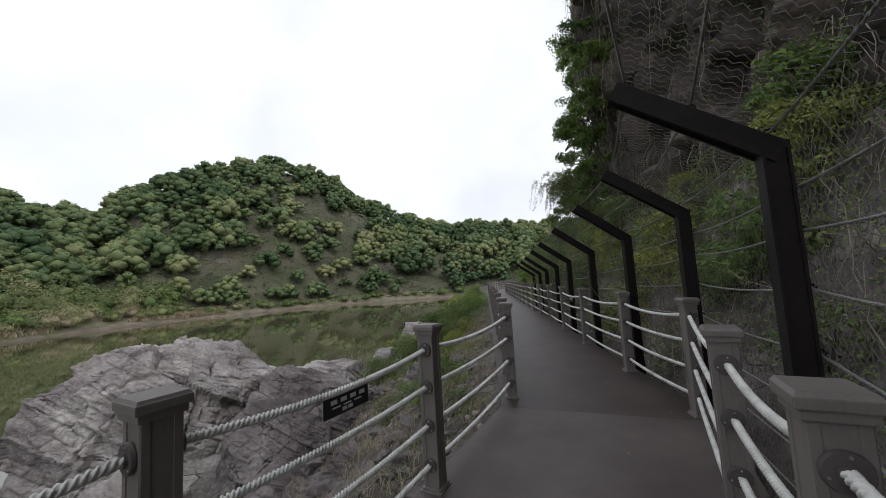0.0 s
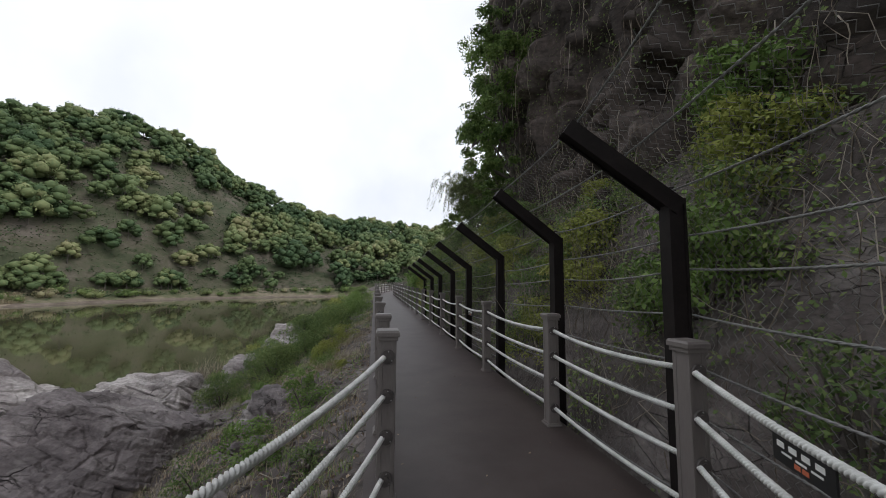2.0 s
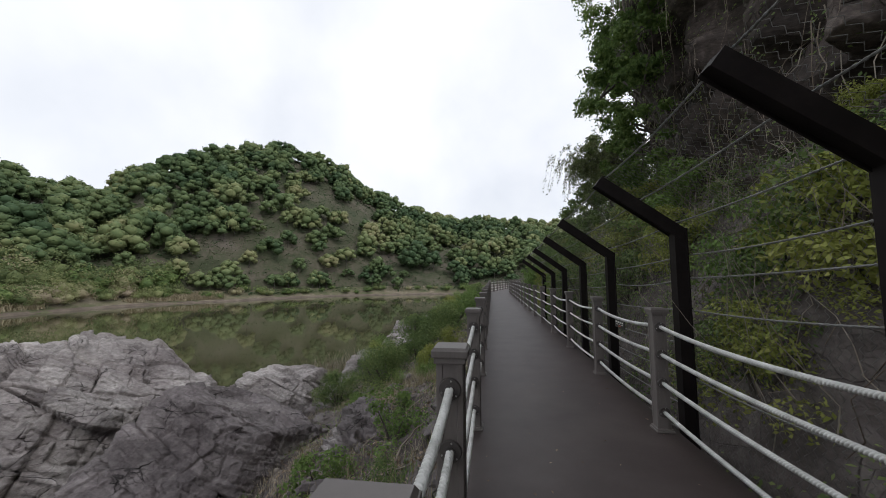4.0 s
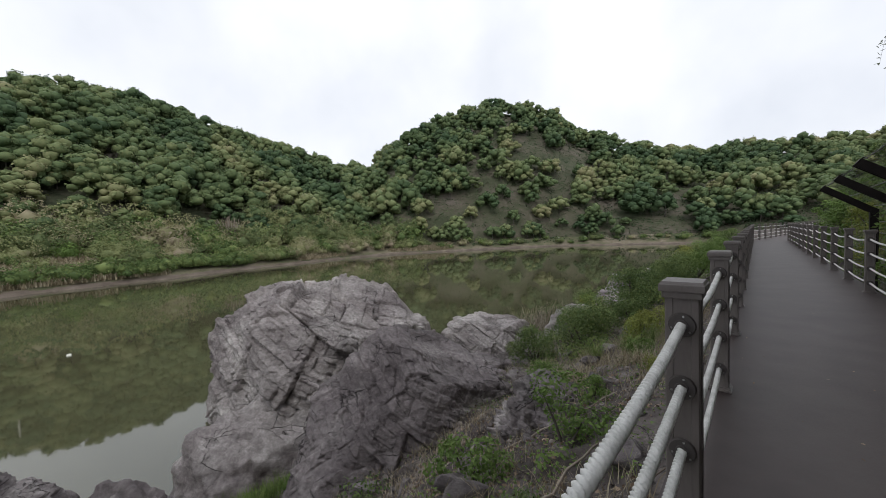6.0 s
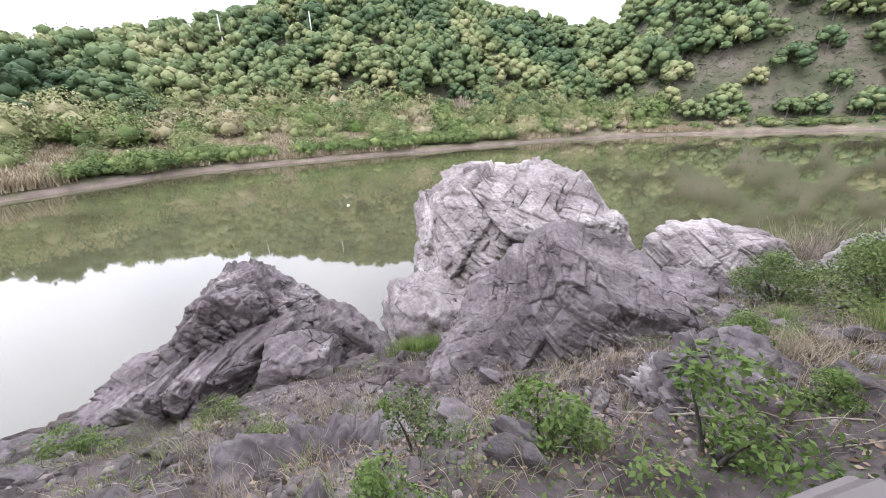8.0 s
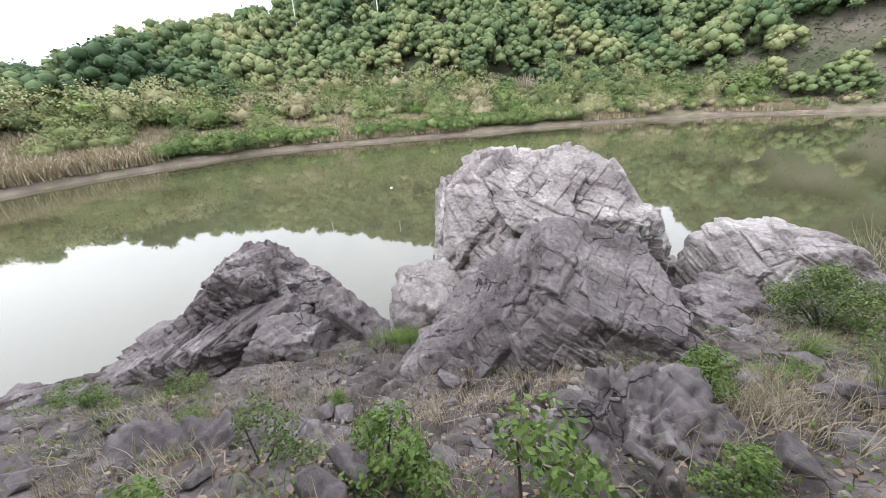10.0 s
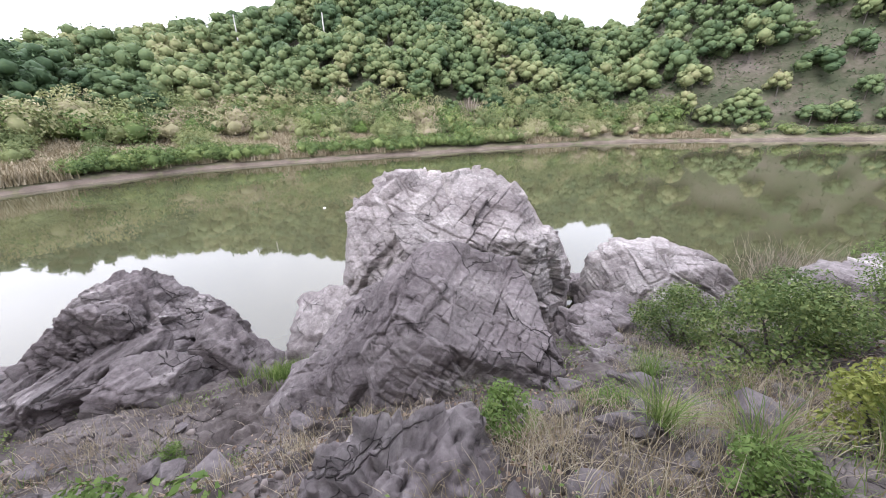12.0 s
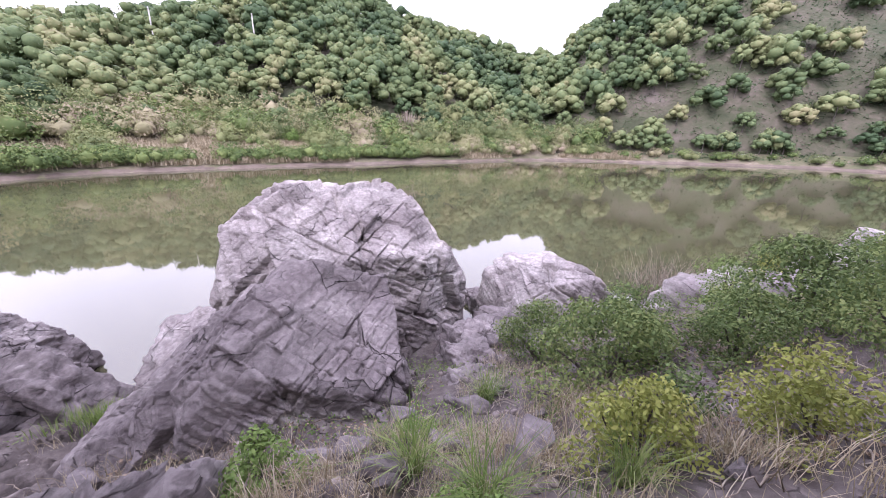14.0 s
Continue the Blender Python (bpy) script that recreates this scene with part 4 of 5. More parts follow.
def deck_piece(name, a, b, label, mat=M_DECK):
    """a, b: left and right edge lines, as many points each."""
    bm = bmesh.new()
    top, low = [], []
    for (x0, y0), (x1, y1) in zip(a, b):
        top.append((bm.verts.new((x0, y0, 0)), bm.verts.new((x1, y1, 0))))
        low.append((bm.verts.new((x0, y0, -0.16)), bm.verts.new((x1, y1, -0.16))))
    for i in range(len(top) - 1):
        bm.faces.new((top[i][0], top[i][1], top[i + 1][1], top[i + 1][0]))
        bm.faces.new((low[i][0], low[i + 1][0], low[i + 1][1], low[i][1]))
        bm.faces.new((top[i][0], top[i + 1][0], low[i + 1][0], low[i][0]))
        bm.faces.new((top[i][1], low[i][1], low[i + 1][1], top[i + 1][1]))
    for i in (0, -1):
        bm.faces.new((top[i][0], low[i][0], low[i][1], top[i][1]))
    bmesh.ops.recalc_face_normals(bm, faces=bm.faces)
    return tagged(part(name, bm, mat), label, "walkway", kind="structure")


bend_l, bend_r = (0.66, 4.27), (2.78, 3.72)
back_l, back_r = (-3.30, -5.80), (-0.95, -5.85)
d0 = deck_piece("floor_walkway_1", [back_l, (bend_l[0], bend_l[1] - 0.003)], [back_r, (bend_r[0], bend_r[1] - 0.003)], "grey-brown coated deck of the riverside walkway, coloured paler for sheen", M_DECK_SHEEN)
for vert in d0.data.vertices:
    if vert.co.y < 0 and vert.co.z > -0.1:
        vert.co.z += 0.02
yl = LEFT[21][1]
deck_piece("floor_walkway_2", [bend_l, (0.66, yl)], [bend_r, (2.80, yl)], "dark brown coated deck of the riverside walkway")
deck_piece("floor_walkway_3", [(0.66, yl + 0.004), (0.66 + 0.36 * 18, yl + 1.97 * 18)], [(2.80, yl + 0.004), (2.80 + 0.36 * 18, yl + 1.97 * 18)], "dark brown coated deck bending round the hillside")

# steel beams and piles under the deck
for y in np.arange(-4, 40, 4.0):
    x0 = 0.66 if y > 4 else 0.66 - (4.36 - y) * 0.385
    x1 = 2.75 if y > 4 else 2.75 - (3.86 - y) * 0.385
    beam = thing("deck_support", (x0, y, -0.16), "dark steel beam and piles under the deck", "beam", "supports under the deck")
    bm = bmesh.new()
    box(bm, 0, x1 - x0, -0.08, 0.08, -0.2, -0.002, 0.01)
    part("beam", bm, M_STEEL, beam)
    for px in (0.25, x1 - x0 - 0.25):
        v, f = tube([(px, 0, -0.201), (px, 0, -1.6)], 0.09, 10)
        part("pile", mesh_of("pile", v, f, M_STEEL, True), parent=beam)

# rail posts: shaft with fluted faces, stepped cap, base plate, collars at the ropes
W = 0.062
bm = bmesh.new()
side = [(-W - 0.001, 0), (-W + 0.004, -0.004), (-0.034, -0.004), (-0.032, 0), (0.032, 0), (0.034, -0.004), (W - 0.004, -0.004)]
ring = []
for q in range(4):
    c, s = math.cos(q * math.pi / 2), math.sin(q * math.pi / 2)
    ring += [(a * c + (W + o) * s, a * s - (W + o) * c) for a, o in ((a, -o - 0.004) for a, o in side)]
lo, hi = [bm.verts.new((a, b, 0.012)) for a, b in ring], [bm.verts.new((a, b, 1.128)) for a, b in ring]
for k in range(len(ring)):
    bm.faces.new((lo[k], lo[(k + 1) % len(ring)], hi[(k + 1) % len(ring)], hi[k]))
bm.faces.new(hi), bm.faces.new(lo[::-1])
bmesh.ops.recalc_face_normals(bm, faces=bm.faces)
SHAFT = bpy.data.meshes.new("shaft")
bm.to_mesh(SHAFT), bm.free(), SHAFT.materials.append(M_POST)
bm = bmesh.new()
box(bm, -0.073, 0.073, -0.073, 0.073, 1.122, 1.152, 0.004)
box(bm, -0.084, 0.084, -0.084, 0.084, 1.150, 1.183, 0.005)
r = bmesh.ops.create_cone(bm, cap_ends=True, segments=4, radius1=0.114, radius2=0.104, depth=0.012, matrix=Matrix.Translation((0, 0, 1.188)) @ Matrix.Rotation(radians(45), 4, "Z"))
CAP = bpy.data.meshes.new("cap")
bm.to_mesh(CAP), bm.free(), CAP.materials.append(M_POST)
bm = bmesh.new()
box(bm, -0.085, 0.085, -0.085, 0.085, 0.0, 0.014, 0.004)
box(bm, -0.074, 0.074, -0.074, 0.074, 0.013, 0.032, 0.004)
BASE = bpy.data.meshes.new("base_plate")
bm.to_mesh(BASE), bm.free(), BASE.materials.append(M_POST)
bm = bmesh.new()
m = Matrix.Rotation(radians(90), 4, "X")
bmesh.ops.create_cone(bm, cap_ends=True, segments=24, radius1=0.052, radius2=0.048, depth=0.012, matrix=m)
bmesh.ops.create_cone(bm, cap_ends=True, segments=20, radius1=0.027, radius2=0.024, depth=0.022, matrix=Matrix.Translation((0, -0.002, 0)) @ m)
COLLAR = bpy.data.meshes.new("collar")
bm.to_mesh(COLLAR), bm.free(), COLLAR.materials.append(M_COLLAR)
bm = bmesh.new()
bmesh.ops.create_cone(bm, cap_ends=True, segments=8, radius1=0.005, radius2=0.004, depth=0.005, matrix=m)
SCREW = bpy.data.meshes.new("screw")
bm.to_mesh(SCREW), bm.free(), SCREW.materials.append(M_SCREW)


def rail_post(x, y, rz, near):
    ob = thing("rail_post", (x, y, 0), "grey-brown square railing post with stepped cap", "post", "posts of the rope railing", rz)
    part("shaft", SHAFT, parent=ob)
    part("cap", CAP, parent=ob)
    part("base_plate", BASE, parent=ob)
    for h in ROPES:
        for s in (-1, 1):
            c = part("collar", COLLAR, parent=ob)
            c.matrix_basis = pose(0, s * (W + 0.009), h, 0, 0, 0 if s < 0 else 180)
            if near:
                for k in (80, 200, 320):
                    w = part("screw", SCREW, parent=c)
                    w.matrix_basis = pose(0.039 * math.cos(radians(k)), -0.007, 0.039 * math.sin(radians(k)))
    return ob


ROPE_MESHES = {}


def rope_mesh(length, fine, sag):
    key = (round(length, 2), fine, sag)
    if key not in ROPE_MESHES:
        step = 0.0085 if fine else 0.06
        n = int(length / step) + 2
        sides = 12 if fine else 6
        t = np.linspace(0, 1, n)
        y = t * length
        zc = -sag * 4 * t * (1 - t)
        ang = np.arange(sides) * 2 * np.pi / sides
        tw = y * 2 * np.pi / 0.066
        rad = 0.0205 * (0.60 + 0.40 * np.abs(np.cos(1.5 * ang)))[None, :] if fine else np.full((1, sides), 0.0175)
        th = ang[None, :] + tw[:, None]
        v = np.stack([rad * np.cos(th), np.repeat(y[:, None], sides, 1), zc[:, None] + rad * np.sin(th)], -1).reshape(-1, 3)
        i = np.arange(n - 1)[:, None] * sides
        j = np.arange(sides)[None, :]
        k = (j + 1) % sides
        f = np.stack([i + j, i + sides + j, i + sides + k, i + k], -1).reshape(-1, 4)
        ROPE_MESHES[key] = mesh_of("rope", v, f, M_ROPE, True)
    return ROPE_MESHES[key]


def railing(posts):
    for i, (x, y) in enumerate(posts):
        a, b = posts[max(0, i - 1)], posts[min(len(posts) - 1, i + 1)]
        if i + 1 < len(posts):
            b = posts[i + 1]
            rz = -math.degrees(math.atan2(b[0] - x, b[1] - y))
            dist = math.hypot(b[0] - x, b[1] - y)
            for h in ROPES:
                ln = dist - 2 * W - 0.02
                rope = new("rope", rope_mesh(ln, y < 8.5, 0.05 if h > 0.9 else 0.03))
                rope.matrix_world = pose(x, y, h, 0, 0, rz) @ pose(0, W + 0.01, 0)
                tagged(rope, "twisted white-grey rope strung between railing posts", "rope", "ropes of the railing")
        else:
            rz = 0
        rail_post(x, y, rz, y < 13)


railing(LEFT)
railing(RIGHT)


# small black boards tied to the top ropes
def rope_board(p, q, u0, u1, side):
    (x0, y0), (x1, y1) = p, q
    rz = -math.degrees(math.atan2(x1 - x0, y1 - y0))
    ln = math.hypot(x1 - x0, y1 - y0)
    cx, cy = x0 + (x1 - x0) * (u0 + u1) / 2, y0 + (y1 - y0) * (u0 + u1) / 2
    w = ln * (u1 - u0)
    ob = thing("notice_board", (cx, cy, 0.895), "small black notice board tied to the top rope", "sign", "notice boards on the ropes", rz)
    bm = bmesh.new()
    box(bm, -0.004, 0.004, -w / 2, w / 2, -0.055, 0.05, 0.003)
    part("board", bm, M_SIGN, ob)
    for k in range(4):
        bm = bmesh.new()
        y = -w * 0.36 + k * w * 0.21
        box(bm, side * 0.0045, side * 0.0065, y, y + w * 0.13, 0.008, 0.03)
        part("lettering", bm, M_SIGN_WHITE, ob)
    bm = bmesh.new()
    for k in range(3):
        y = -w * 0.33 + k * w * 0.24
        box(bm, side * 0.0045, side * 0.0065, y, y + w * 0.17, -0.014, -0.006)
    part("small_print", bm, M_SIGN_WHITE, ob)
    bm = bmesh.new()
    for k in range(2):
        y = -w * 0.12 + k * w * 0.13
        box(bm, side * 0.0045, side * 0.0065, y, y + w * 0.1, -0.04, -0.022)
    part("emblem", bm, M_SIGN_RED if side < 0 else M_SIGN_WHITE, ob)
    for k in (-1, 1):
        v, f = tube([(0, k * w * 0.42, 0.04), (0.006, k * w * 0.42, 0.085), (0, k * w * 0.42, 0.1)], 0.003, 5)
        part("tie", mesh_of("tie", v, f, M_WIRE), parent=ob)


rope_board(LEFT[1], LEFT[2], 0.41, 0.60, 1)
rope_board(RIGHT[2], RIGHT[3], 0.50, 0.645, -1)
rope_board(RIGHT[5], RIGHT[6], 0.43, 0.60, -1)

# ---- rockfall fence: bent steel posts, wire ropes and net ----
STEEL = [(1.30, 0.0, -19), (2.26, 2.05, -19), (2.85, 4.17, -10)] + [(2.93, y, 0) for y in (6.05, 8.1, 10.3, 12.1, 14.1, 15.9, 17.9)]
DROP = [0.06, 0.06, 0.03, -0.04, -0.13, -0.23, -0.32, -0.41, -0.48, -0.53]
KNEE, ARM_X, ARM_Z = 2.10, 0.78, 0.56
ARM = math.hypot(ARM_X, ARM_Z)


def beam_bar(bm, a, b, w, t):
    """H-section bar from a to b in the plane y = 0, one closed skin."""
    a, b = Vector(a), Vector(b)
    d = b - a
    m = Matrix.Translation(a) @ d.to_track_quat("Z", "Y").to_matrix().to_4x4()
    h, s, e = w / 2, t / 2, 0.014
    ring = [(-h, -s), (-h + e, -s), (-h + e, -s * 0.72), (h - e, -s * 0.72), (h - e, -s), (h, -s), (h, s), (h - e, s), (h - e, s * 0.72), (-h + e, s * 0.72), (-h + e, s), (-h, s)]
    low = [bm.verts.new(m @ Vector((x, y, 0))) for x, y in ring]
    top = [bm.verts.new(m @ Vector((x, y, d.length))) for x, y in ring]
    n = len(ring)
    for k in range(n):
        bm.faces.new((low[k], low[(k + 1) % n], top[(k + 1) % n], top[k]))
    bm.faces.new(top), bm.faces.new(low[::-1])
    bmesh.ops.recalc_face_normals(bm, faces=bm.faces)


bm = bmesh.new()
beam_bar(bm, (0, 0, -0.9), (0, 0, KNEE + 0.03), 0.125, 0.125)
UPRIGHT = bpy.data.meshes.new("upright")
bm.to_mesh(UPRIGHT), bm.free(), UPRIGHT.materials.append(M_STEEL)
bm = bmesh.new()
beam_bar(bm, (0.03, 0, KNEE - 0.035), (-ARM_X, 0, KNEE + ARM_Z), 0.12, 0.123)
ARMMESH = bpy.data.meshes.new("arm")
bm.to_mesh(ARMMESH), bm.free(), ARMMESH.materials.append(M_STEEL)
v, f = tube([(-0.03, 0, 0), (-0.015, 0, 0.02), (0.015, 0, 0.02), (0.03, 0, 0)], 0.007, 5)
EYE_MESH = mesh_of("cable_eye", v, f, M_STEEL, True)
CABLE_AT = [(-0.70, KNEE + 0.60), (-0.36, KNEE + 0.345), (0.0, KNEE + 0.10), (0.075, 1.86), (0.075, 1.62), (0.075, 1.30), (0.075, 0.95), (0.075, 0.62), (0.075, 0.30), (0.075, 0.02)]
for (x, y, rz), dz in zip(STEEL, DROP):
    ob = thing("fence_post", (x, y, dz), "black steel post bent over the walkway at the top", "fence post", "posts of the rockfall fence", rz)
    part("upright", UPRIGHT, parent=ob)
    part("arm", ARMMESH, parent=ob, label="slanting steel arm")
    for cx, cz in CABLE_AT:
        e = part("cable_eye", EYE_MESH, parent=ob)
        e.matrix_basis = pose(cx, 0, cz)


def fence_point(i, cx, cz):
    x, y, rz = STEEL[i]
    c, s = math.cos(radians(rz)), math.sin(radians(rz))
    return np.array([x + cx * c, y + cx * s, cz + DROP[i]])


rng = np.random.default_rng(8)
for cx, cz in CABLE_AT:
    pts = []
    for i in range(len(STEEL) - 1):
        a, b = fence_point(i, cx, cz), fence_point(i + 1, cx, cz)
        sag = rng.uniform(0.01, 0.05)
        n = 60
        for t in np.linspace(0, 1, n, endpoint=False):
            p = a + (b - a) * t
            p[2] -= sag * 4 * t * (1 - t)
            pts.append(p)
    pts.append(b)
    strands = []
    P = np.array(pts)
    s = np.concatenate([[0], np.cumsum(np.linalg.norm(np.diff(P, axis=0), axis=1))])
    for k in range(2):
        ph = s * 2 * np.pi / 0.085 + k * np.pi
        Q = P.copy()
        dense = np.linspace(0, s[-1], int(s[-1] / 0.028))
        Q = np.stack([np.interp(dense, s, P[:, j]) for j in range(3)], -1)
        ph = dense * 2 * np.pi / 0.09 + k * np.pi
        Q[:, 0] += 0.0042 * np.cos(ph)
        Q[:, 2] += 0.0042 * np.sin(ph)
        strands.append(tube(Q, 0.0055, 4))
    v, f = joined(strands)
    tagged(part("wire_rope", mesh_of("wire_rope", v, f, M_WIRE, True)), "thin twisted steel wire rope between fence posts", "wire rope", "wire ropes of the fence")

# diamond net hung behind the ropes, one piece a bay
PROFILE = [(0.09, -0.65), (0.09, KNEE + 0.08), (-0.72, KNEE + 0.63)]
PL = [0.0, KNEE + 0.73, KNEE + 0.73 + math.hypot(0.81, 0.55)]
for i in range(len(STEEL) - 1):
    x0, y0, r0 = STEEL[i]
    x1, y1, r1 = STEEL[i + 1]
    near = i < 5
    cell = 0.068 if near else 0.11
    bay = math.hypot(x1 - x0, y1 - y0)
    cols, rows_ = int(bay / cell), int(PL[-1] / (cell * 0.5))
    rr = np.arange(rows_ + 1)
    verts, faces, off = [], [], 0
    for c in range(cols):
        t = (c + 0.25 + 0.52 * (rr % 2)) / cols
        h = rr * (PL[-1] / rows_)
        t = t + 0.0012 * rng.normal(size=len(t))
        h = h + 0.002 * rng.normal(size=len(h))
        cx, cz = np.interp(h, PL, [p[0] for p in PROFILE]), np.interp(h, PL, [p[1] for p in PROFILE])
        cz = cz + DROP[i] + (DROP[i + 1] - DROP[i]) * t
        cx = cx + 0.02 * np.sin(t * np.pi) * (1 + np.sin(h * 2.1 + i))
        rz = np.radians(r0 + (r1 - r0) * t)
        px, py = x0 + (x1 - x0) * t + cx * np.cos(rz), y0 + (y1 - y0) * t + cx * np.sin(rz)
        v, f = tube(np.stack([px, py, cz], -1), 0.0021 if near else 0.003, 3)
        verts.append(v), faces.append(f + off)
        off += len(v)
    tagged(part("wire_net", mesh_of("wire_net", np.concatenate(verts), np.concatenate(faces), M_NET)), "dull grey diamond wire net on the fence", "net", "nets of the fence")

# ---- cliff ----
cy = np.arange(-24, 32, 0.13)
cz = np.arange(1.5, 22, 0.13)
CY, CZ = np.meshgrid(cy, cz)
CX = 5.9 + 0.10 * (CZ - 4) * np.sin(CY * 0.21 + 1.0) - 0.02 * CZ + np.clip((CY - 13) / 10, 0, 3) ** 1.5 * 4.5
P = np.stack([CX, CY, CZ], -1)
COL = [np.array(a) / np.linalg.norm(a) for a in ((0.1, 0.05, 1.0), (0.25, 1.0, 0.05), (1.0, -0.3, 0.1))]
dis = 0.9 * fbm(P * 0.3, 4, 61) + blocks(P, COL, (1.1, 0.8, 0.9), 0.75, 0.35, 0.14, 63) + blocks(P, COL, (0.42, 0.4, 0.4), 0.2, 0.12, 0.08, 67)
CX = CX - dis
v = np.stack([CX, CY, CZ], -1).reshape(-1, 3)
ny = len(cy)
i = (np.arange(len(cz) - 1)[:, None] * ny + np.arange(ny - 1)[None, :]).ravel()
cliff = tagged(part("cliff", mesh_of("cliff", v, np.stack([i, i + ny, i + ny + 1, i + 1], -1), M_CLIFF)), "dark blocky basalt cliff above the walkway", "cliff", kind="structure")

# ---- trees above the walkway ----
def limb(rng, a, b, r0, r1, wob=0.25, n=7):
    t = np.linspace(0, 1, n)[:, None]
    p = np.asarray(a) + (np.asarray(b) - np.asarray(a)) * t
    p[1:-1] += rng.normal(size=(n - 2, 3)) * wob
    return tube(p, np.linspace(r0, r1, n), 7)


def broadleaf_tree(name, base, lumps, leaves, size, label, seed, mat=M_LEAF_TREE, r=0.28, aspect=0.6):
    g = np.random.default_rng(seed)
    ob = thing(name, base, label, "tree", "trees above the walkway")
    L = np.asarray(lumps, float)
    top = L[:, :3].mean(0)
    pieces = [limb(g, (0, 0, -0.8), top, r, r * 0.35, 0.2, 9)]
    for x in L:
        start = top * g.uniform(0.45, 0.9)
        pieces.append(limb(g, start, x[:3], r * 0.3, 0.02, 0.25))
        for _ in range(4):
            q = x[:3] + g.normal(size=3) * x[3:] * 0.55
            pieces.append(limb(g, x[:3] * 0.75 + start * 0.25, q, r * 0.1, 0.008, 0.12, 5))
    v, f = joined(pieces)
    part("trunk", mesh_of("trunk", v, f, M_BARK, True), parent=ob)
    # ragged outline: many small clumps over each lump
    small = []
    for x in L:
        for _ in range(16):
            u = g.normal(size=3)
            u /= np.linalg.norm(u)
            s = x[3] * g.uniform(0.18, 0.4)
            small.append((*(x[:3] + u * x[3:] * g.uniform(0.5, 1.1)), s, s, s * 0.7))
    v, f = lump_leaves(small, leaves, size, g, inner=1.0, aspect=aspect, jitter=0.9)
    part("crown", mesh_of("crown", v, f, mat), parent=ob)
    return ob


broadleaf_tree("tree", (8.6, 20.2, 5.0), [(-1.9, 0, 2.0, 1.2, 1.4, 1.2), (-1.6, -0.4, 4.4, 1.5, 1.5, 1.4), (-1.4, 0.3, 7.0, 1.6, 1.6, 1.5), (-0.4, -0.5, 9.4, 1.8, 1.8, 1.5), (0.6, 0.3, 6.0, 1.8, 1.8, 1.8), (-0.2, 0, 12.0, 1.8, 1.8, 1.4)], 34000, 0.13, "tall dark-leaved tree leaning out from the cliff", 301)
broadleaf_tree("tree", (11.9, 28, 8.0), [(-3.6, 0, 4.5, 1.8, 2.0, 1.8), (-3.0, 1, 8.0, 2.2, 2.2, 2.0), (-2.6, 0.5, 11.5, 2.0, 2.0, 1.8), (-0.6, -1, 13.5, 2.2, 2.2, 1.7), (0, 0, 8.5, 2.4, 2.4, 2.2)], 16000, 0.18, "tall leafy tree on the cliff edge", 302, M_LEAF_TREE)
broadleaf_tree("tree", (11.5, 33, 3.5), [(-2.6, 0, 3.2, 1.9, 1.9, 1.8), (-2.0, 1, 6.0, 2.0, 2.0, 1.8), (0, 0, 5, 2.4, 2.4, 2.2), (-3.4, -1.5, 1.6, 1.4, 1.6, 1.3), (0, 2, 8.5, 2.4, 2.4, 2.0)], 30000, 0.2, "leafy green tree on the slope beside the walkway", 303, M_LEAF_DARK)
broadleaf_tree("tree", (12.5, 46, 3.0), [(-2.5, 0, 3.0, 2.2, 2.4, 2.0), (-1, 2, 5.5, 2.6, 2.6, 2.2), (-3.6, -2, 1.4, 1.7, 1.7, 1.5), (1, -2, 6.0, 2.6, 2.6, 2.0)], 24000, 0.2, "leafy green tree on the slope beside the walkway", 304, M_LEAF_DARK)
broadleaf_tree("tree", (14.5, 66, 0.8), [(-3.0, 0, 2.4, 2.4, 2.4, 2.0), (-1.5, 2, 4.6, 2.4, 2.4, 2.0), (-4.4, 1, 1.2, 1.8, 1.8, 1.4)], 9000, 0.24, "bright fresh-green tree at the end of the walkway", 305, M_LEAF_FRESH)
broadleaf_tree("tree", (14.5, 80, 0.5), [(-2.0, 0, 3.4, 3.0, 3.0, 2.6), (-4.5, 2, 2.0, 2.4, 2.4, 2.0), (1.5, 0, 6, 3, 3, 2.6)], 9000, 0.26, "bright fresh-green tree at the end of the walkway", 306, M_LEAF_FRESH)

broadleaf_tree("tree", (5.6, 13.4, 3.0), [(-0.9, 0.2, 1.6, 0.8, 1.0, 0.8), (-1.1, -0.4, 3.0, 0.9, 1.0, 0.9), (-0.9, 0.5, 4.4, 1.0, 1.1, 0.9), (-0.6, -0.3, 6.0, 1.1, 1.2, 1.0), (-0.5, 0.4, 7.6, 1.1, 1.2, 1.0)], 22000, 0.1, "slender leafy tree growing against the cliff face", 307, M_LEAF_TREE, 0.13)

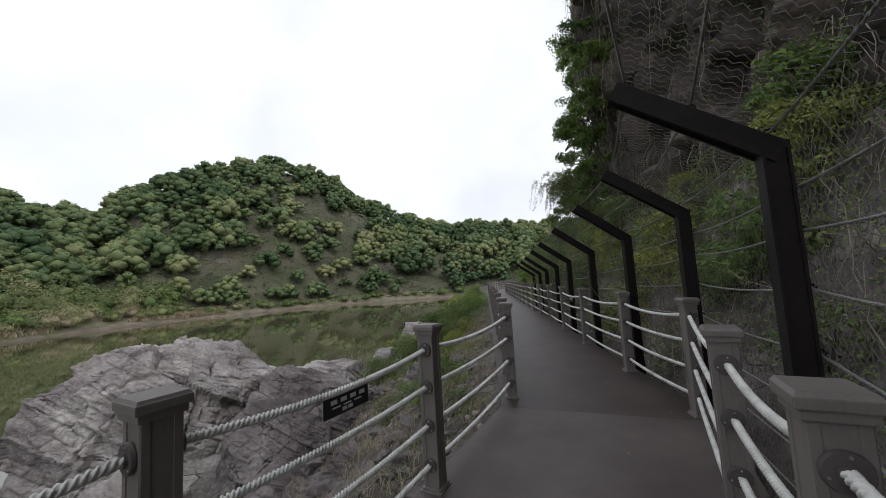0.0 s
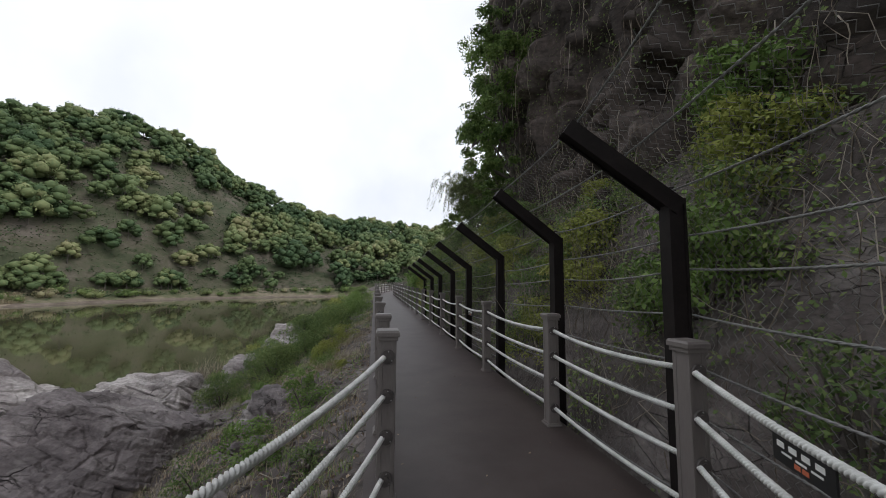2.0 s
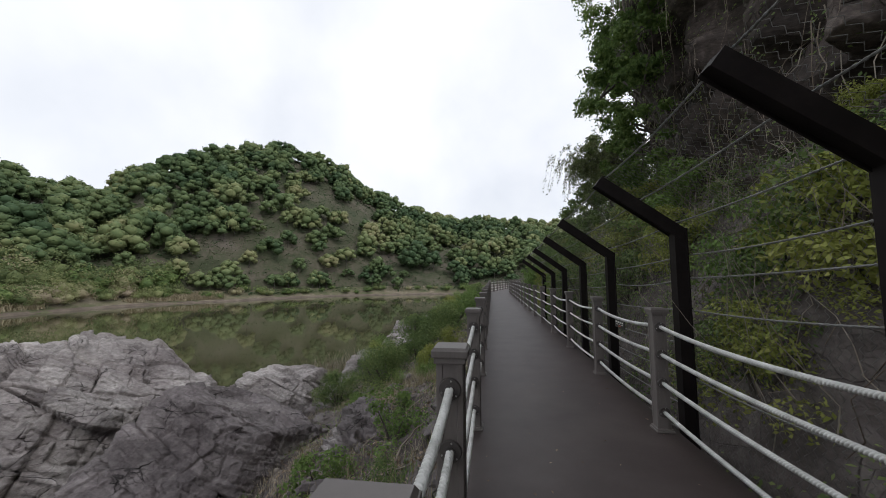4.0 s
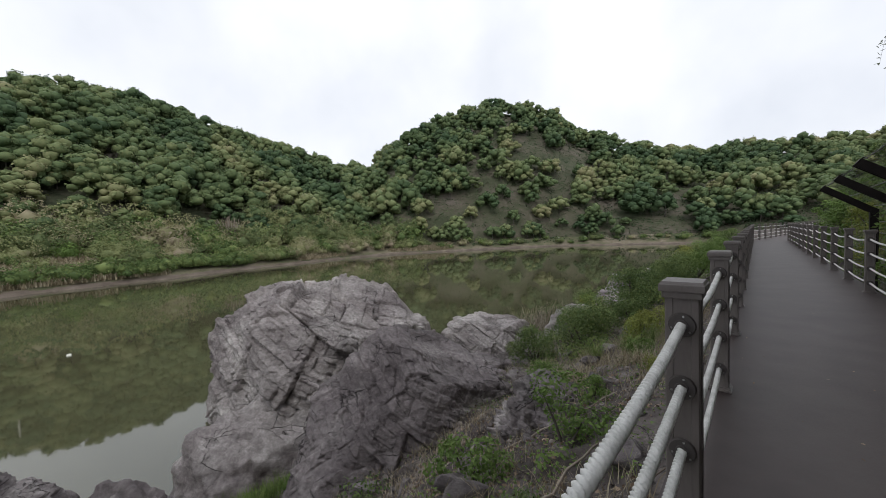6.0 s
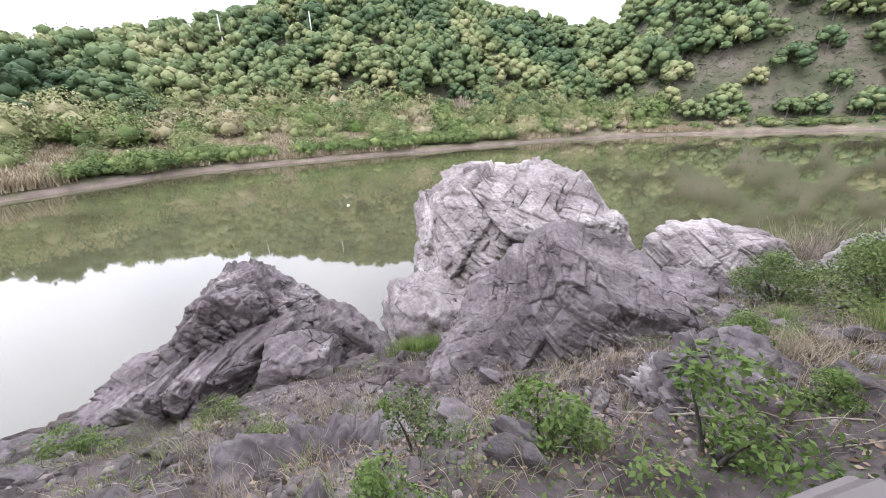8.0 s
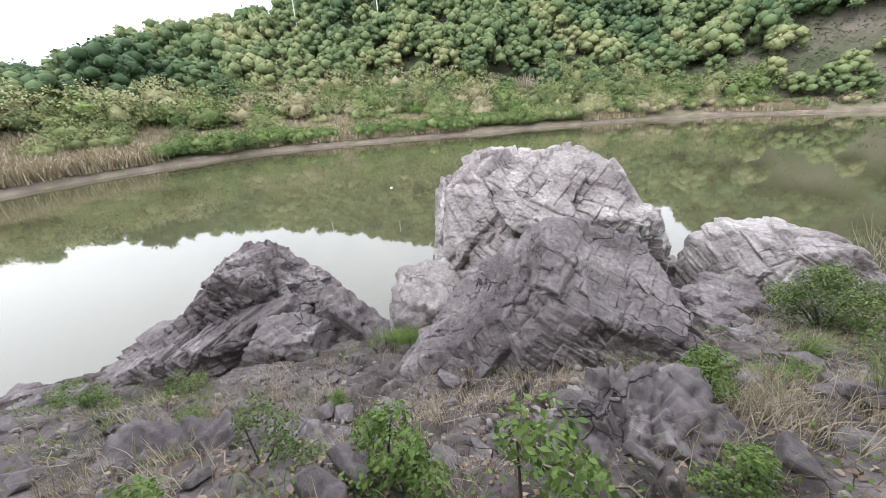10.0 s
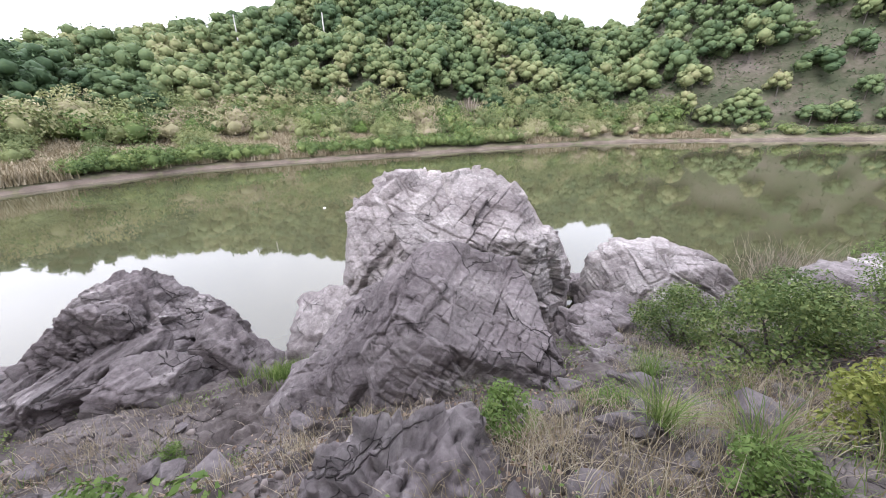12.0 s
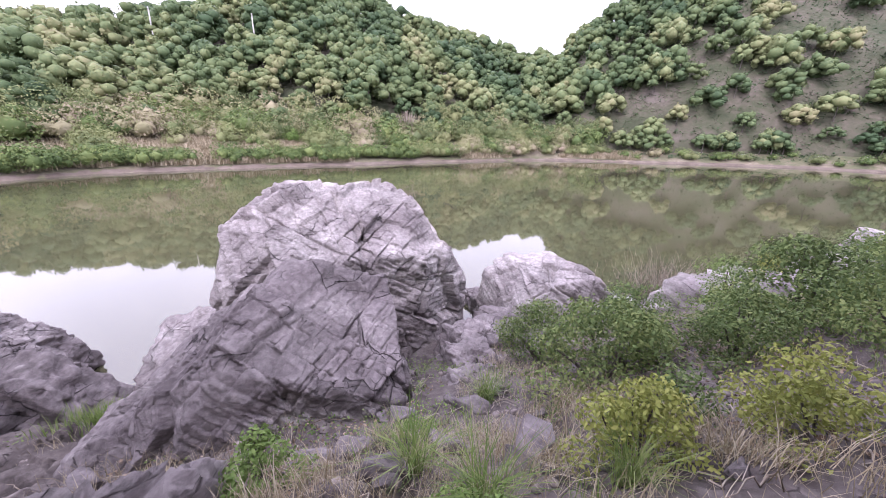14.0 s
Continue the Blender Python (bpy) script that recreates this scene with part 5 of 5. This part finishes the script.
# drooping willow
g = np.random.default_rng(77)
wil = thing("willow_tree", (8.4, 21.0, 3.2), "pale drooping willow hanging over the walkway", "tree", "trees above the walkway")
pieces = [limb(g, (0, 0, -0.8), (-1.5, -0.3, 3.2), 0.16, 0.07, 0.12, 9)]
leaf_c = []
for _ in range(60):
    a = np.array((-1.5, -0.3, 3.2)) + g.normal(size=3) * 0.12
    b = np.array((-2.9, -0.5, 3.6)) + g.normal(size=3) * np.array([0.55, 0.6, 0.3])
    pieces.append(limb(g, a, b, 0.022, 0.007, 0.07, 5))
    for _ in range(3):
        drop = g.uniform(0.5, 1.7)
        o = b + g.normal(size=3) * 0.15
        t = np.linspace(0, 1, 10)
        q = o + np.stack([-0.5 * t * g.uniform(-0.6, 1.2), 0.3 * t * g.normal(), -drop * t ** 1.3 + 0.25 * np.sin(t * 3)], -1)
        pieces.append(tube(q, np.linspace(0.005, 0.002, 10), 3))
        s = g.uniform(0, 1, 60)
        leaf_c.append(np.stack([np.interp(s, t, q[:, j]) for j in range(3)], -1) + g.normal(size=(60, 3)) * 0.05)
v, f = joined([p for p in pieces])
part("trunk", mesh_of("trunk", v, f, M_BARK, True), parent=wil)
c = np.concatenate(leaf_c)
v, f = leaf_quads(c, g.normal(size=c.shape) * 0.6 + np.array([0.5, -0.5, 0.3]), 0.11, g, 0.32, 0.6)
part("crown", mesh_of("crown", v, f, M_LEAF_WILLOW), parent=wil)

# ---- shrubs behind the fence and creepers on the cliff ----
K_NEAR_DARK = shrub_kinds("hedge", M_LEAF_DARK, 3, 7500, 0.036, 0.03, 30, 0.5, 0.9)
K_NEAR_FRESH = shrub_kinds("fresh", M_LEAF_FRESH, 3, 1700, 0.06, 0.1, 14, 0.5)
K_NEAR_YELLOW = shrub_kinds("golden", M_LEAF_YELLOW, 2, 4200, 0.046, 0.05, 24, 0.5, 0.9)
K_BIG_FRESH = shrub_kinds("bigfresh", M_LEAF_FRESH, 2, 5000, 0.026, 0.05, 22, 0.5)
K_SLOPE = shrub_kinds("slope", M_LEAF_DARK, 4, 1400, 0.05, 0.03, 16, 0.55)


def on_ground(x, y):
    return float(ground_z(np.array([x]), np.array([y]))[0])


rng = np.random.default_rng(31)
for j in range(100):
    y = rng.uniform(-3, 34)
    x = 3.5 + rng.uniform(0, 1) ** 0.8 * 2.3
    s = rng.uniform(0.8, 1.9)
    kind = (K_SLOPE, K_NEAR_FRESH, K_NEAR_FRESH, K_SLOPE, K_NEAR_YELLOW)[j % 5]
    plant_thing("slope_shrub", kind, j, (x, y, on_ground(x, y) - 0.05), s, "tangled green shrub on the slope behind the fence", "shrub", "shrubs on the slope", rng.uniform(0, 360))
for j in range(26):
    y = rng.uniform(30, 78)
    x = 3.9 + max(0, (y - 40)) * 0.18 + rng.uniform(0, 3)
    plant_thing("slope_shrub", K_SLOPE if j % 3 else K_BIG_FRESH, j, (x + 0.6, y, on_ground(x + 0.6, y) - 0.1), rng.uniform(1.6, 3.0), "leafy green shrub beside the walkway", "shrub", "shrubs on the slope", rng.uniform(0, 360))

# creepers: hanging curtains on the rock face
n = 4200
y = rng.uniform(-8, 26, n)
zt = rng.uniform(4, 18, n)
mask = fbm(np.stack([y * 0.35, zt * 0.12, y * 0], -1), 3, 91) > 0.02
y, zt = y[mask], zt[mask]
ix, iz = np.clip(((y + 24) / 0.13).astype(int), 0, len(cy) - 1), np.clip(((zt - 1.5) / 0.13).astype(int), 0, len(cz) - 1)
x = CX[iz, ix] - 0.06
c = np.stack([x, y, zt], -1)
c = np.repeat(c, 12, 0)
c[:, 2] -= np.tile(np.linspace(0, 0.9, 12), len(x)) + rng.uniform(0, 0.2, len(c))
c[:, :2] += rng.normal(size=(len(c), 2)) * np.array([0.05, 0.09])
v, f = leaf_quads(c, np.tile([[-1.0, 0, 0.4]], (len(c), 1)), 0.06, rng, 0.7, 0.5)
tagged(part("creeper", mesh_of("creeper", v, f, M_LEAF_DARK)), "green creepers hanging down the cliff face", "creeper", kind="stuff")
# bare creeper stems and twigs
pieces = []
for _ in range(900):
    y0, x0 = rng.uniform(-4, 24), rng.uniform(3.4, 5.6)
    z0 = on_ground(x0, y0)
    top = np.array([x0 + rng.normal() * 0.5, y0 + rng.normal() * 0.6, z0 + rng.uniform(0.5, 1.6)])
    pieces.append(limb(rng, (x0, y0, z0 - 0.05), top, 0.006, 0.002, 0.08, 6))
v, f = joined(pieces)
tagged(part("bare_twigs", mesh_of("bare_twigs", v, f, M_TWIG)), "thin bare twigs among the slope shrubs", "twigs", kind="stuff")
# dry vines hanging down the rock
pieces = []
for _ in range(650):
    y0, z0 = rng.uniform(-3, 22), rng.uniform(3.5, 15)
    k = int((y0 + 24) / 0.13)
    top = min(len(cz) - 1, int((z0 - 1.5) / 0.13))
    low = max(0, top - int(rng.uniform(5, 20)))
    zs = np.linspace(cz[top], cz[low], 7)
    xs_ = np.minimum.accumulate(CX[np.linspace(top, low, 7).astype(int), k]) - rng.uniform(0.03, 0.12)
    pieces.append(tube(np.stack([xs_ + rng.normal(size=7) * 0.04, y0 + np.cumsum(rng.normal(size=7) * 0.06), zs], -1), np.linspace(0.010, 0.004, 7), 3))
v, f = joined(pieces)
tagged(part("dry_vines", mesh_of("dry_vines", v, f, M_TWIG)), "tan leafless vines hanging down the cliff", "vines", kind="stuff")
# low growth covering the slope
n = 34000
x = 3.1 + rng.uniform(0, 1, n) * 2.9
y = rng.uniform(-6, 45, n)
z = ground_z(x, y)
keep = fbm(np.stack([x * 0.6, y * 0.6, z * 0], -1), 3, 95) > -0.2
c = np.stack([x, y, z + rng.uniform(0, 0.18, n)], -1)[keep]
c = np.repeat(c, 3, 0) + rng.normal(size=(len(c) * 3, 3)) * 0.07
v, f = leaf_quads(c, np.tile([[-0.5, 0, 0.8]], (len(c), 1)), 0.058, rng, 0.6, 0.6)
tagged(part("slope_plants", mesh_of("slope_plants", v, f, M_LEAF_DARK)), "low leafy plants covering the slope", "plants", kind="stuff")

# ---- plants on the near bank ----
BUSHES = [(-3.3, 18.4, 2.0, "d"), (-4.3, 20.2, 1.8, "d"), (-2.4, 20.3, 1.7, "d"), (-5.3, 18.6, 1.7, "d"), (-1.3, 21.8, 1.9, "d"), (-3.0, 23.2, 2.6, "d"), (-5.2, 24.6, 2.2, "f"), (-1.2, 25.5, 2.3, "f"), (-3.2, 27.5, 2.4, "d"),
          (-1.15, 16.5, 1.15, "y"), (-0.5, 17.9, 1.1, "y"), (-2.3, 13.15, 0.85, "f"), (-0.9, 14.7, 0.7, "f"), (-2.9, 14.9, 0.6, "f"), (-1.0, 12.2, 0.55, "f"), (-1.6, 9.5, 0.95, "f"), (-0.75, 10.5, 1.1, "f"), (-1.9, 8.3, 0.8, "d"), (-0.9, 8.0, 0.7, "f"), (-3.6, 6.4, 0.7, "d"), (-5.3, 5.2, 0.8, "d"),
          (-0.6, 30, 2.2, "f"), (-2.6, 31.5, 2.2, "d"), (-1.3, 34.5, 2.4, "f"), (-3.8, 35, 2.0, "d"), (-0.8, 38.5, 2.3, "f"), (-3, 40, 2.4, "y"), (-1, 43, 2.4, "f"), (-3.4, 50, 2.6, "f"), (-1.2, 55, 2.6, "d"), (-2.2, 61, 2.6, "f"), (-6.3, 29.2, 1.5, "y"), (-8.6, 34.2, 1.8, "y"),
          (-4.9, 8.1, 0.5, "f"), (-6.0, 2.2, 0.9, "f"), (-4.4, 0.9, 1.1, "d"), (-0.4, 8.6, 0.55, "d"), (-0.2, 12.9, 0.5, "y"), (-0.15, 7.2, 0.6, "d"), (-1.5, 17.6, 1.0, "d"), (-8.0, 9.3, 0.55, "f"), (-7.4, 9.9, 0.5, "f")]
SETS = {"d": (K_NEAR_DARK, "riverside_bush", "dense dark-green leafy bush on the river bank"), "f": (K_NEAR_FRESH, "bank_plant", "fresh green leafy plant between the rocks"), "y": (K_NEAR_YELLOW, "golden_bush", "yellow-green leafy bush below the walkway")}
for j, (x, y, s, k) in enumerate(BUSHES):
    x, y, _ = moved(x, y)
    kinds, name, label = SETS[k]
    if s > 1.4 and k == "f":
        kinds = K_BIG_FRESH
    if s < 1.2 and k == "d":
        kinds = K_SLOPE
    plant_thing(name, kinds, j, (x, y, on_ground(x, y) - 0.08), s, label, "bush", "bushes on the near bank", 47.0 * j)


rng = np.random.default_rng(63)


def tufts(name, label, mat, spots, per, height, spread, lean=0.6, width=0.012):
    c = np.repeat(np.array([(x, y) for x, y in spots]), per, 0) + rng.normal(size=(len(spots) * per, 2)) * spread
    z = ground_z(c[:, 0], c[:, 1])
    v, f = blades(np.stack([c[:, 0], c[:, 1], z - 0.02], -1), height, lean, rng, width)
    tagged(part(name, mesh_of(name, v, f, mat)), label, "grass", kind="stuff")


def spots_in(n, x0, x1, y0, y1, seed, cut):
    x, y = rng.uniform(x0, x1, n), rng.uniform(y0, y1, n)
    k = fbm(np.stack([x * 0.5, y * 0.5, x * 0], -1), 3, seed) > cut
    return list(zip(x[k], y[k]))


tufts("dry_grass", "pale dry grass tufts among the stones", M_DRYGRASS, spots_in(1500, -6.5, 0.5, -2, 28, 201, -0.12), 22, 0.22, 0.14, 0.9, 0.007)
tufts("dry_grass", "pale dry grass tufts among the stones", M_DRYGRASS, spots_in(150, -2.8, 0.2, 12.5, 17, 205, -0.3), 34, 0.3, 0.12, 1.0, 0.007)
tufts("green_grass", "green grass tufts on the bank", M_GRASS, spots_in(620, -7, 0.5, -2, 34, 203, 0.02), 22, 0.2, 0.1, 0.8, 0.008)
tufts("green_grass", "bright green grass patch in the rock gully", M_GRASS, [(-7.6 + rng.normal() * 0.4, 9.05 + rng.normal() * 0.4) for _ in range(40)], 26, 0.38, 0.12)
tufts("green_grass", "green grass tufts along the far end of the bank", M_GRASS, spots_in(420, -7, 0.4, 24, 75, 207, -0.3), 20, 0.3, 0.3, 0.6, 0.02)
for x, y in ((-1.0, 14.3), (-1.6, 13.9), (-3.6, 15.7), (-0.8, 15.5)):
    tufts("sedge_tuft", "arching green sedge tuft between stones", M_GRASS, [(x, y)], 150, 0.5, 0.05, 1.0, 0.009)

# dry reddish shrub at the water
g = np.random.default_rng(9)
pieces = []
for cx, cy_, sc in ((-11.2, 29.0, 1.0), (-10.3, 31.0, 1.0), (-9.4, 28.0, 0.8)):
    for _ in range(130):
        a = np.array([cx + g.normal() * 0.9, cy_ + g.normal() * 0.9, on_ground(cx, cy_) - 0.1])
        pieces.append(limb(g, a, a + np.array([g.normal() * 0.5, g.normal() * 0.5, g.uniform(0.8, 2.0)]) * sc, 0.012, 0.003, 0.07, 5))
v, f = joined(pieces)
tagged(part("dry_brush", mesh_of("dry_brush", v, f, M_TWIG)), "leafless pinkish-brown brush at the water's edge", "brush", kind="stuff")

# fallen twigs and branches below the rail
pieces = []
for _ in range(420):
    x0, y0 = rng.uniform(-5.5, 0.4), rng.uniform(2, 22)
    a = rng.uniform(0, 6.28)
    ln = rng.uniform(0.2, 0.9)
    x1, y1 = x0 + ln * math.cos(a), y0 + ln * math.sin(a)
    pieces.append(limb(rng, (x0, y0, on_ground(x0, y0) + 0.02), (x1, y1, on_ground(x1, y1) + 0.12), 0.008, 0.003, 0.04, 6))
v, f = joined(pieces)
tagged(part("fallen_twigs", mesh_of("fallen_twigs", v, f, M_TWIG)), "bare fallen twigs scattered on the bank", "twigs", kind="stuff")
for (x0, y0), (x1, y1), r in (((-0.55, 8.0), (-0.1, 9.9), 0.028), ((-1.7, 10.3), (-0.4, 11.2), 0.022), ((-2.6, 9.0), (-1.2, 9.5), 0.018)):
    v, f = limb(rng, (x0, y0, on_ground(x0, y0) + 0.05), (x1, y1, on_ground(x1, y1) + 0.2), r * 0.7, r * 0.3, 0.025, 9)
    tagged(part("fallen_branch", mesh_of("fallen_branch", v, f, M_TWIG, True)), "grey bare branch lying on the bank", "branch", "branches on the bank")

# low leafy cover on the bank
n = 26000
x, y = -7.0 + rng.uniform(0, 1, n) * 7.5, rng.uniform(-2, 60, n)
k = fbm(np.stack([x * 0.45, y * 0.45, x * 0], -1), 3, 221) > np.where(y > 22, -0.15, 0.12)
c = np.stack([x, y, ground_z(x, y) + 0.05], -1)[k]
c = np.repeat(c, 4, 0) + rng.normal(size=(len(c) * 4, 3)) * np.array([0.1, 0.1, 0.05])
v, f = leaf_quads(c, np.tile([[0.2, 0, 0.9]], (len(c), 1)), 0.045, rng, 0.55, 0.6)
tagged(part("ground_cover", mesh_of("ground_cover", v, f, M_LEAF_FRESH)), "low green leafy weeds on the bank", "plants", kind="stuff")

# ---- loose stones ----
def angular_stone(seed):
    """A broken block: hull of a few corners, edges a little worn."""
    g = random.Random(seed)
    bm = bmesh.new()
    for _ in range(13):
        u = Vector((g.gauss(0, 1), g.gauss(0, 1), g.gauss(0, 1))).normalized()
        k = g.uniform(0.85, 1.1)
        bm.verts.new((u.x * 0.58 * k, u.y * 0.46 * k, max(-0.3, u.z * 0.36 * k)))
    r = bmesh.ops.convex_hull(bm, input=bm.verts)
    inside = {x for x in r["geom_interior"] + r["geom_unused"] if isinstance(x, bmesh.types.BMVert)}
    if inside:
        bmesh.ops.delete(bm, geom=list(inside), context="VERTS")
    bmesh.ops.dissolve_limit(bm, angle_limit=radians(14), verts=bm.verts[:], edges=bm.edges[:])
    bmesh.ops.bevel(bm, geom=bm.edges[:], offset=0.02, segments=1, affect="EDGES")
    me = bpy.data.meshes.new("stone")
    bm.to_mesh(me)
    bm.free()
    me.materials.append(M_STONE)
    return me


STONES = [angular_stone(400 + k) for k in range(8)]
fixed = [(-4.0, 9.25, 0.95), (-1.75, 15.75, 0.75), (-2.5, 15.2, 0.6), (-2.7, 16.3, 0.65), (-3.6, 16.0, 0.55), (-1.1, 13.4, 0.5), (-2.0, 14.3, 0.5), (-3.2, 13.6, 0.6), (-4.6, 8.0, 0.45), (-4.9, 10.3, 0.6), (-1.2, 9.0, 0.55), (-2.4, 8.9, 0.5)]
for j in range(300):
    if j < len(fixed):
        x, y, s = fixed[j]
        x, y, _ = moved(x, y)
    else:
        x, y, s = rng.uniform(-5.5, 0.4), rng.uniform(2, 20), 0.1 + 0.4 * rng.uniform() ** 2.6
    ob = new("stone", STONES[j % 8])
    ob.matrix_world = pose(x, y, on_ground(x, y) + 0.08 * s, rng.uniform(-18, 18), rng.uniform(-18, 18), rng.uniform(0, 360)) @ Matrix.Diagonal((s, s, s, 1))
    tagged(ob, "grey angular stone lying on the bank", "stone", "stones on the bank")
# rubble and leaf litter
n = 6000
x, y = rng.uniform(-6.5, 0.5, n), rng.uniform(0, 24, n)
k = fbm(np.stack([x * 0.55, y * 0.55, x * 0], -1), 3, 211) > 0.0
x, y = x[k], y[k]
z = ground_z(x, y)
u, f0 = unit_sphere(1)
u = np.sign(u) * np.abs(u) ** 0.7
s = 0.012 + 0.06 * rng.uniform(size=len(x)) ** 3
V = (u[None] * (s[:, None] * rng.uniform(0.5, 1.2, (len(x), 3)))[:, None, :]) + np.stack([x, y, z], -1)[:, None, :]
F = f0[None] + (np.arange(len(x)) * len(u))[:, None, None]
tagged(part("rubble", mesh_of("rubble", V.reshape(-1, 3), F.reshape(-1, 3), M_RUBBLE)), "small pale stone chips on the soil", "rubble", kind="stuff")
n = 16000
x, y = rng.uniform(-5, 0.6, n), rng.uniform(0, 24, n)
k = fbm(np.stack([x * 0.5, y * 0.5, x * 0], -1), 3, 215) > 0.05
c = np.stack([x, y, ground_z(x, y) + 0.015], -1)[k]
v, f = leaf_quads(c, np.tile([[0, 0, 1.0]], (len(c), 1)), 0.06, rng, 0.6, 0.6)
tagged(part("leaf_litter", mesh_of("leaf_litter", v, f, M_LITTER)), "brown dead leaves on the bank soil", "leaf litter", kind="stuff")
# bits on the deck
n = 190
y = rng.uniform(0, 26, n)
x = np.where(rng.uniform(size=n) < 0.6, 2.6 - rng.uniform(0, 1, n) ** 2 * 1.7, rng.uniform(0.9, 2.6, n))
x = np.where(y < 4.2, x - (4.2 - y) * 0.36, x)
c = np.stack([x, y, np.full(n, 0.012)], -1)
v, f = leaf_quads(c, np.tile([[0, 0, 1.0]], (n, 1)), 0.03, rng, 0.5, 0.15)
tagged(part("deck_litter", mesh_of("deck_litter", v, f, M_LITTER)), "tiny dry leaves and bits on the deck", "leaf litter", kind="stuff")

# white float on the river
v, f = rock_shape((0, 0, 0), [(0, 0, 1, 0.12), (1, 0, 0, 0.3), (-1, 0, 0, 0.3), (0, 1, 0, 0.2), (0, -1, 0, 0.2), (0, 0, -1, 0.12)], 3, 7, sharp=6, lumps=0.01, amp=0.01, groove=0.0, random_planes=2)
ob = part("float", mesh_of("float", v, f, M_FOAM, True))
ob.location = (-33.4, 7.1, WATER + 0.03)
ob.scale = (0.6, 0.6, 0.6)
tagged(ob, "small white float resting on the river", "float")
